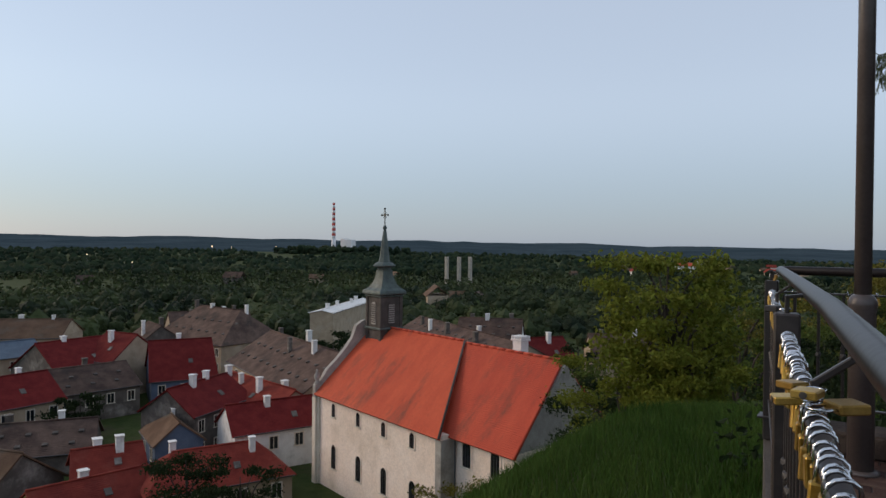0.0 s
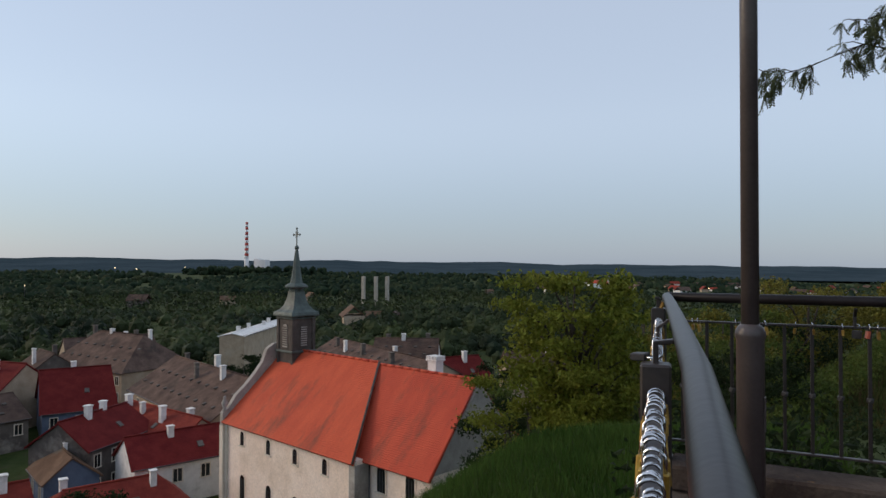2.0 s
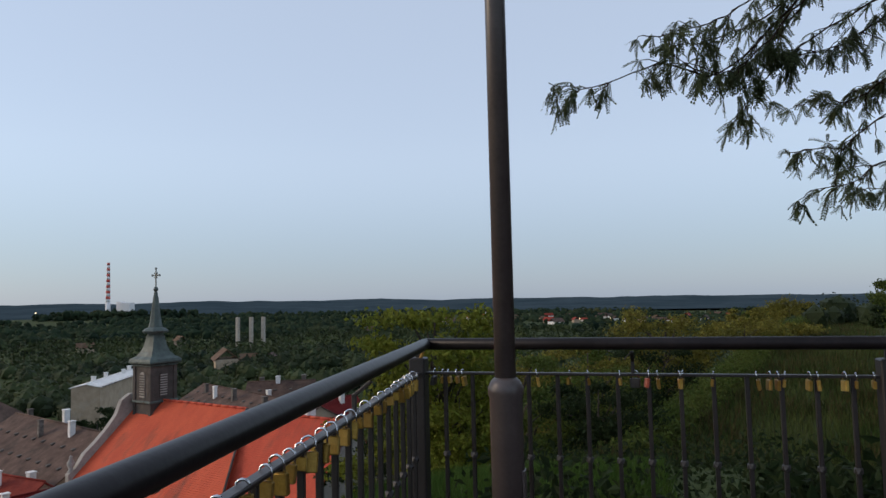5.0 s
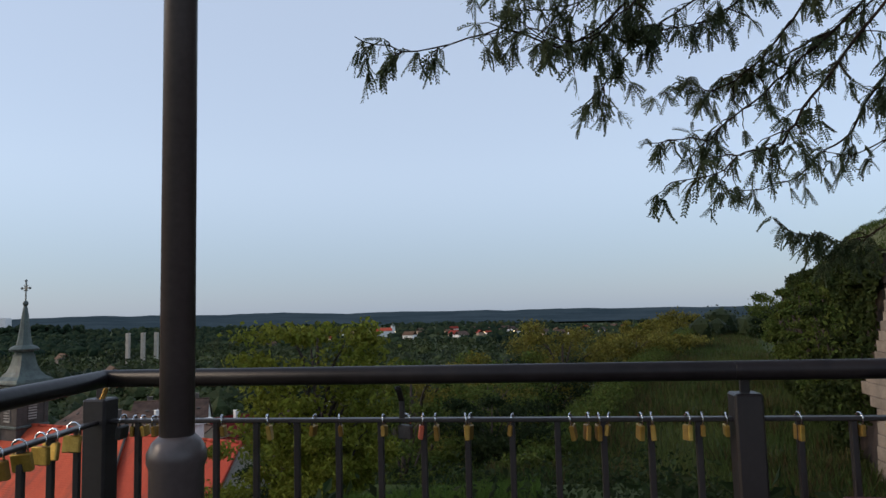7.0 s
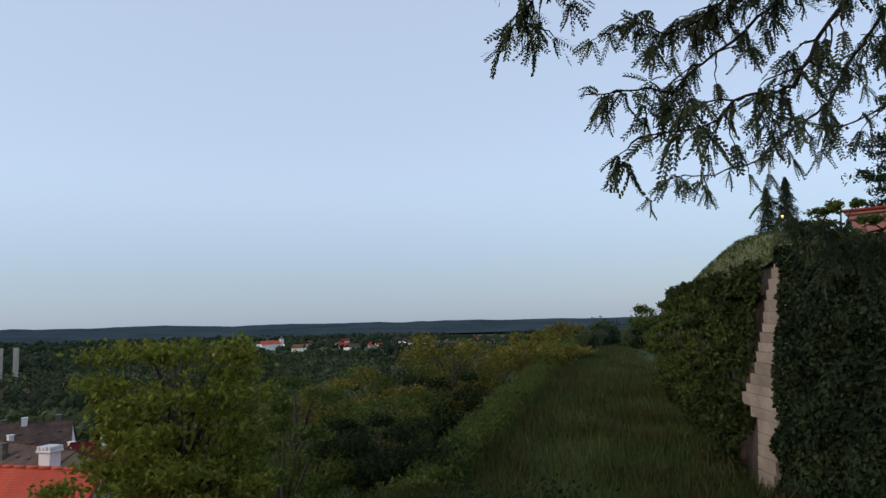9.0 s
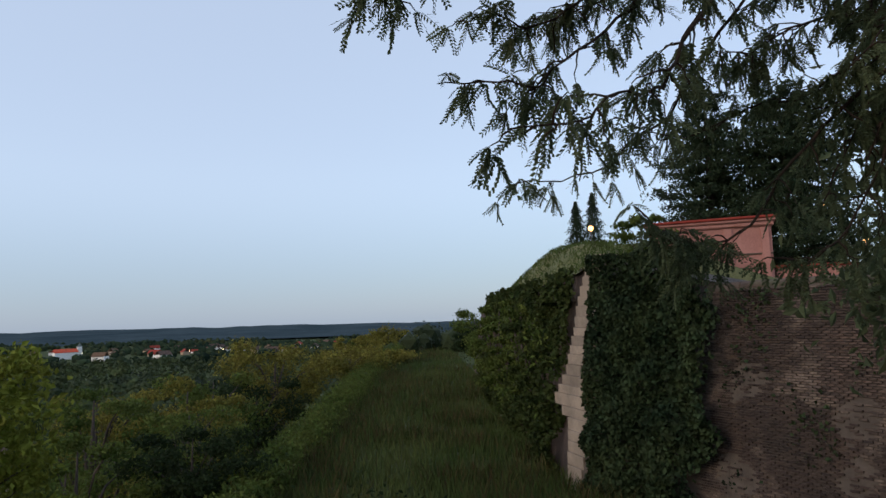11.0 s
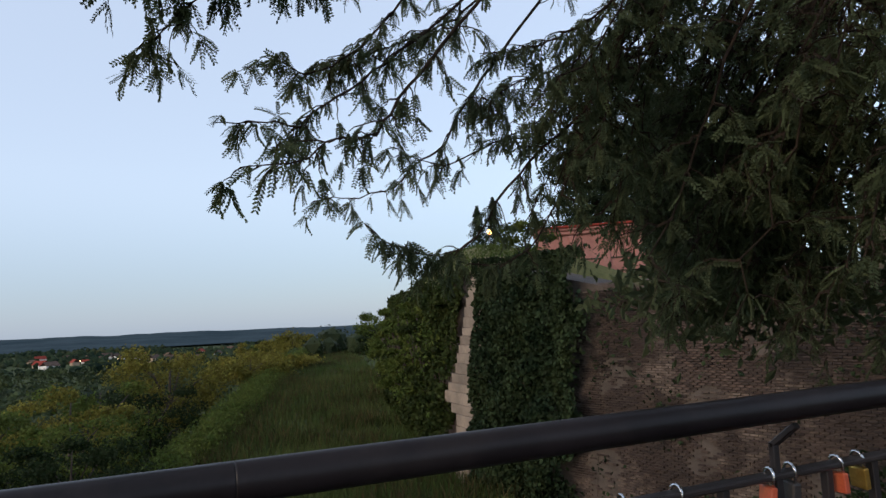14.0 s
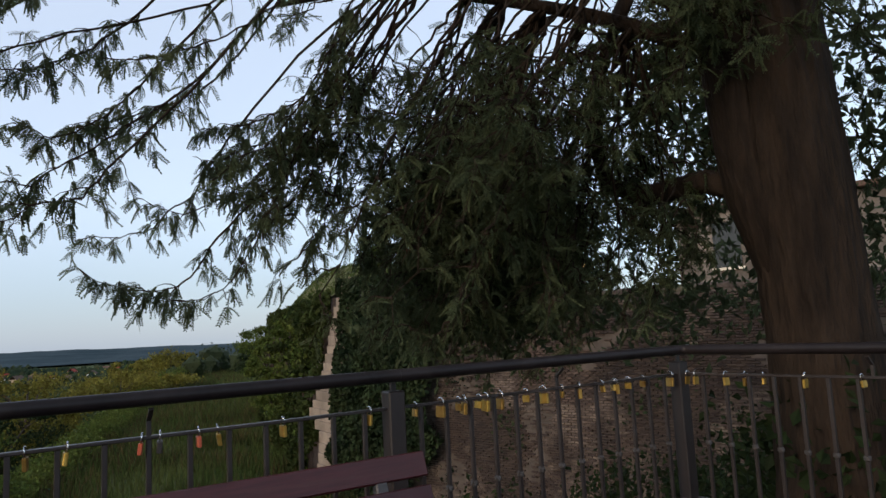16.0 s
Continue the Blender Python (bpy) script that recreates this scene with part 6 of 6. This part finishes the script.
def tuft(p, along, length, count):
    """A bunch of feathered leaves that springs from one bud and hangs over."""
    for _ in range(count):
        out = along * rt.uniform(0.1, 0.8) + Vector((rt.uniform(-0.65, 0.65), rt.uniform(-0.65, 0.65), rt.uniform(-1.1, -0.1)))
        HANG.append((p, out.normalized(), length * rt.uniform(0.65, 1.15)))


def spray(*line, leaf=0.135, reach=0.2):
    """A thin outer branch, given from its tip back towards the tree, with short leafy side twigs."""
    HANG.clear()
    line = [Vector(q) for q in line][::-1]
    line[-1] = line[-1] + Vector((0, 0, 0.06))
    root = spring(line[0])
    bow = through_points([root, root.lerp(line[0], 0.5) + Vector((0, 0, 0.12))] + line, 30)
    bow = crooked(bow, 0.012)
    n = len(bow) - 1
    lv, lf = tube_mesh(bow, [0.011 * (1 - i / n) ** 1.2 + 0.003 for i in range(n + 1)], 6)
    lead = 2.0 / (len(line) + 1) * n * 0.85
    for i in range(int(lead), n):
        along = (bow[i] - bow[i - 1]).normalized()
        late = i / n
        if rt.random() < 0.16:           # bare stretches between the bunches
            continue
        if rt.random() < 0.5:
            tuft(bow[i], along, leaf, rt.randint(4, 6))
        for _ in range(rt.choice((1, 1, 2, 2)) if i < n - 2 else 1):
            o = (along * rt.uniform(0.3, 0.9) + Vector((rt.uniform(-0.9, 0.9), rt.uniform(-0.9, 0.9), rt.uniform(-0.7, 0.55)))).normalized()
            L = reach * rt.uniform(0.35, 1.2) * (1.3 - 0.7 * late)
            tw = crooked(bezier(bow[i], bow[i] + o * L * 0.4, bow[i] + o * L * 0.8, bow[i] + o * L + Vector((0, 0, -0.2 * L)), 4), 0.01)
            v, f = tube_mesh(tw, [0.005, 0.0042, 0.0035, 0.003, 0.0022], 4)
            base = len(lv)
            lv = lv + v
            lf = lf + [tuple(q + base for q in t) for t in f]
            tuft(tw[4], o, leaf, rt.randint(4, 7))
            if rt.random() < 0.5:
                tuft(tw[2], o, leaf, rt.randint(2, 4))
    ob = link_mesh("limb", lv, lf, M["bark_locust"], locust)
    hang_leaves(ob)


# long outer branches that reach over the railing
spray((0.58, 1.25, 2.64), (0.72, 1.55, 2.74), (0.99, 1.84, 2.85), (1.31, 2.01, 3.0), (1.68, 2.15, 2.91), (2.0, 2.32, 3.13), (2.32, 2.53, 3.51), (2.85, 2.71, 4.03))
spray((1.11, 2.04, 2.9), (1.43, 2.21, 3.05), (1.8, 2.35, 2.96), (2.12, 2.52, 3.18), (2.44, 2.73, 3.56), (2.97, 2.91, 4.08))
spray((1.36, 1.86, 2.97), (1.73, 2.0, 2.88), (2.05, 2.17, 3.1), (2.37, 2.38, 3.48), (2.9, 2.56, 4.0))
spray((1.43, 2.16, 3.12), (1.71, 2.26, 3.22), (2.09, 2.44, 3.41), (2.68, 2.75, 3.87))
spray((1.23, 1.91, 3.12), (1.51, 2.01, 3.22), (1.89, 2.19, 3.41), (2.48, 2.5, 3.87))
spray((2.13, 2.46, 3.06), (2.48, 2.5, 3.12), (2.82, 2.62, 3.26), (3.21, 2.7, 3.6))
spray((1.92, 2.47, 2.54), (1.97, 2.48, 2.75), (2.28, 2.56, 3.12), (2.87, 2.59, 3.47), (3.85, 2.51, 3.9))
spray((2.48, 3.18, 2.81), (2.67, 3.17, 2.93), (2.86, 3.15, 2.87), (3.1, 3.14, 3.0), (3.33, 3.19, 3.24), (3.68, 3.15, 3.67))
spray((2.23, 2.8, 2.34), (2.35, 2.8, 2.41), (2.52, 2.8, 2.43), (2.69, 2.78, 2.41), (2.81, 2.78, 2.51), (3.01, 2.79, 2.67), (3.27, 2.82, 2.87), (3.57, 2.86, 3.15), (3.95, 2.82, 3.52))
spray((2.29, 2.1, 1.94), (2.44, 2.1, 2.02), (2.6, 2.11, 2.07), (2.73, 2.15, 2.17), (2.89, 2.17, 2.18), (3.01, 2.22, 2.29), (3.18, 2.28, 2.52), (3.37, 2.33, 2.75), (3.68, 2.39, 3.11))
spray((3.06, 4.14, 2.15), (3.2, 4.08, 2.25), (3.38, 4.01, 2.24), (3.66, 3.86, 2.31), (3.78, 3.68, 2.47), (3.94, 3.58, 2.55), (4.11, 3.46, 2.89), (4.33, 3.29, 3.23), leaf=0.14)
spray((3.0, 2.44, 1.7), (3.17, 2.54, 1.68), (3.41, 2.72, 1.66), (3.6, 2.74, 1.67), (3.75, 2.67, 1.78), (3.9, 2.59, 2.03), (4.12, 2.46, 2.29), (4.42, 2.37, 2.58))
spray((3.46, 3.39, 2.43), (3.68, 3.31, 2.38), (3.84, 3.18, 2.33), (4.07, 3.01, 2.45), (4.28, 2.83, 2.48), (4.47, 2.7, 2.65), (4.67, 2.56, 2.93), (4.9, 2.5, 3.33))
spray((3.84, 3.04, 2.73), (4.01, 2.9, 2.73), (4.21, 2.79, 2.84), (4.47, 2.75, 2.94), (4.77, 2.71, 3.23))
spray((4.01, 2.5, 2.34), (4.15, 2.43, 2.48), (4.34, 2.44, 2.73), (4.56, 2.5, 3.07))
spray((2.93, 3.29, 2.93), (3.22, 3.21, 3.05), (3.63, 3.17, 3.24), (4.04, 3.08, 3.51))
spray((3.77, 2.55, 2.82), (3.98, 2.43, 2.87), (4.27, 2.36, 2.99), (4.56, 2.26, 3.21))
spray((3.57, 2.28, 1.49), (3.84, 2.32, 1.61), (4.08, 2.29, 1.91), (4.33, 2.24, 2.48), (4.66, 2.2, 3.19), (4.97, 2.27, 3.91))
spray((4.1, 2.01, 1.91), (4.33, 2.03, 2.55), (4.57, 2.02, 3.2), (4.88, 2.09, 3.94))
spray((3.64, 1.96, 2.21), (3.91, 1.98, 2.5), (4.23, 1.96, 2.76), (4.62, 2.0, 3.41), (5.08, 2.09, 4.08))
spray((3.05, 1.78, 2.96), (3.37, 1.82, 3.11), (3.83, 1.9, 3.38), (4.37, 2.01, 3.87))
spray((4.5, 2.39, 1.72), (4.67, 2.31, 2.13), (4.85, 2.33, 2.67), (5.07, 2.32, 3.34))
spray((3.98, 2.48, 1.77), (4.25, 2.49, 2.23), (4.52, 2.49, 2.37), (4.9, 2.42, 2.98), (5.29, 2.31, 3.66))


def allowed(p):
    """Where the crown lets the sky show between its outer limbs."""
    b = math.degrees(math.atan2(p.x - 1.42, p.y + 0.1))
    e = math.degrees(math.atan2(p.z - 1.37, math.hypot(p.x - 1.42, p.y + 0.1)))
    if b < 34:
        return e > 32
    low = lerp_table([(34, 24), (39.5, 21), (41.5, 7), (46, 5), (48, -5), (52, -8), (90, -11)], b)
    return e > low


made = 0
while made < 166:
    if made < 66:                        # low over the moat, from the outer limbs to the trunk
        w, R = radians(rt.uniform(46.5, 62) if made < 40 else rt.uniform(62, 82)), rt.uniform(3.6, 6.4)
        tip = Vector((1.45 + math.sin(w) * R, -0.17 + math.cos(w) * R, rt.uniform(0.5, 2.6)))
    elif made < 92:                     # the dark heart of the crown behind
        w, R = radians(rt.uniform(46, 58)), rt.uniform(5.0, 7.6)
        tip = Vector((1.45 + math.sin(w) * R, -0.17 + math.cos(w) * R, 1.37 + R * math.tan(radians(rt.uniform(-3, 12)))))
    elif made < 104:                     # the heavy side of the crown
        w, R = radians(rt.uniform(30, 66)), rt.uniform(4.6, 7.2)
        tip = Vector((2.48 + math.sin(w) * R, -2.18 + math.cos(w) * R, rt.uniform(1.6, 4.4)))
    elif made < 118:                     # close beside the trunk
        w, R = radians(rt.uniform(43, 55)), rt.uniform(5.2, 7.0)
        tip = Vector((2.6 + math.sin(w) * R, -2.63 + math.cos(w) * R, rt.uniform(1.2, 2.8)))
    elif made < 132:                     # hanging before the trunk
        tip = Vector((rt.uniform(6.1, 7.6), rt.uniform(-0.7, 0.7), rt.uniform(2.7, 4.2)))
    elif made < 150:                     # over the railing beside the trunk
        tip = Vector((rt.uniform(8.0, 11.0), rt.uniform(-2.2, 2.6), rt.uniform(1.8, 4.8)))
    else:
        a, R = rt.uniform(-40, 200), rt.uniform(1.8, 6.0)
        tip = Vector((TX - math.cos(radians(a)) * R, TY + math.sin(radians(a)) * R, rt.uniform(3.4, 6.0)))
    if tip.y < 0.75 and tip.x < 6.6 and tip.z < 2.5:
        continue
    if not allowed(tip) or not allowed(tip + Vector((-0.25, 0.1, -0.2))):
        continue
    limb(spring(tip), tip, rt.uniform(0.1, 0.4), 0.014, 8 if made < 150 else 6, 0.46, 6.5 if made < 150 else 4.5, 4 if 66 <= made < 92 else 8, 0.15)
    made += 1

# high crown added mostly out of sight, to shade terrace end and moat
high = []
while len(high) < 100:
    c = np.array([rng.uniform(1.2, 12.0), rng.uniform(-4.0, 7.0), rng.uniform(5.0, 9.5)])
    c[2] -= 0.05 * ((c[0] - 7.5) ** 2 + (c[1] - 0.6) ** 2)
    if min((c[2] - 1.3) / math.hypot(c[0] - x, c[1] - y) for x, y in ((1.0, -3.2), (1.45, -0.2), (2.6, -2.6))) < 0.68:
        continue
    high.append(c + rng.standard_normal((210, 3)) * np.array([0.45, 0.45, 0.22]))
for _ in range(36):                     # thick growth behind and beside the trunk
    c = np.array([rng.uniform(8.2, 12.0), rng.uniform(-1.5, 4.0), rng.uniform(1.3, 5.6)])
    high.append(c + rng.standard_normal((300, 3)) * np.array([0.42, 0.42, 0.3]))
for _ in range(20):                     # and in the depth of the crown
    w, q = radians(rng.uniform(50.0, 61)), rng.uniform(6.0, 8.4)
    c = np.array([1.45 + math.sin(w) * q, -0.17 + math.cos(w) * q, 1.37 + q * math.tan(radians(rng.uniform(-1, 13)))])
    high.append(c + rng.standard_normal((300, 3)) * np.array([0.36, 0.36, 0.26]))
leaf_mesh("crown", np.concatenate(high), 0.17, M["leaf_locust"], locust, droop=0.6, aspect=0.4)

# ---- fallen leaves on the terrace ----
pts = np.stack([rng.uniform(0.75, 3.0, 260), -np.abs(rng.standard_normal(260)) * 0.9 - 0.02, np.where(rng.uniform(0, 1, 260) < 0.0, 0.15, 0.008)], 1)
pts[:, 2] = np.where(pts[:, 1] > -0.15, 0.145, 0.012)
M["litter"] = leafmat("dry_leaves", (0.16, 0.09, 0.04), (0.30, 0.2, 0.1))
lv, lf = leaf_quads(pts, 0.05)
lv = lv.copy()
lv[:, 2] = np.repeat(pts[:, 2], 4) + (lv[:, 2] - np.repeat(pts[:, 2], 4)) * 0.15 + 0.004
tagged(link_mesh("fallen_leaves", lv.tolist(), lf.tolist(), M["litter"]), "dry fallen leaves on the paving", "leaves", kind="stuff")

# ---- brickwork and pavers ----
near_bricks()


def pavers():
    bm = bmesh.new()
    add_box(bm, (-0.098, -0.048, -0.05), (0.098, 0.048, 0.0), None, 0.005)
    me = bpy.data.meshes.new("paver")
    bm.to_mesh(me)
    bm.free()
    me.materials.append(M["paver"])
    v0 = np.array([p.co[:] for p in me.vertices])
    f0 = [tuple(p.vertices) for p in me.polygons]
    vv, ff, base, singles = [], [], 0, 0
    y = -0.2
    row = 0
    while y > -8.6:
        x = 0.32 - 0.137 * y + 0.1 * (row % 2)
        while x < 5.72 - 0.119 * y:
            z = rb.uniform(-0.004, 0.003)
            if singles < 290 and -3.3 < y < -0.2 and x < 1.9:
                o = new("paver", me)
                o.parent = floor
                o.matrix_basis = pose(x, y, z, rb.uniform(-0.6, 0.6), rb.uniform(-0.6, 0.6), rb.uniform(-0.8, 0.8))
                singles += 1
            else:
                vv.append(v0 + np.array([x, y, z]))
                ff += [tuple(q + base for q in t) for t in f0]
                base += len(v0)
            x += 0.2
        y -= 0.1
        row += 1
    ob = link_mesh("paving", np.concatenate(vv).tolist(), ff, M["paver"], floor)
    ob["kind"] = "stuff"


pavers()
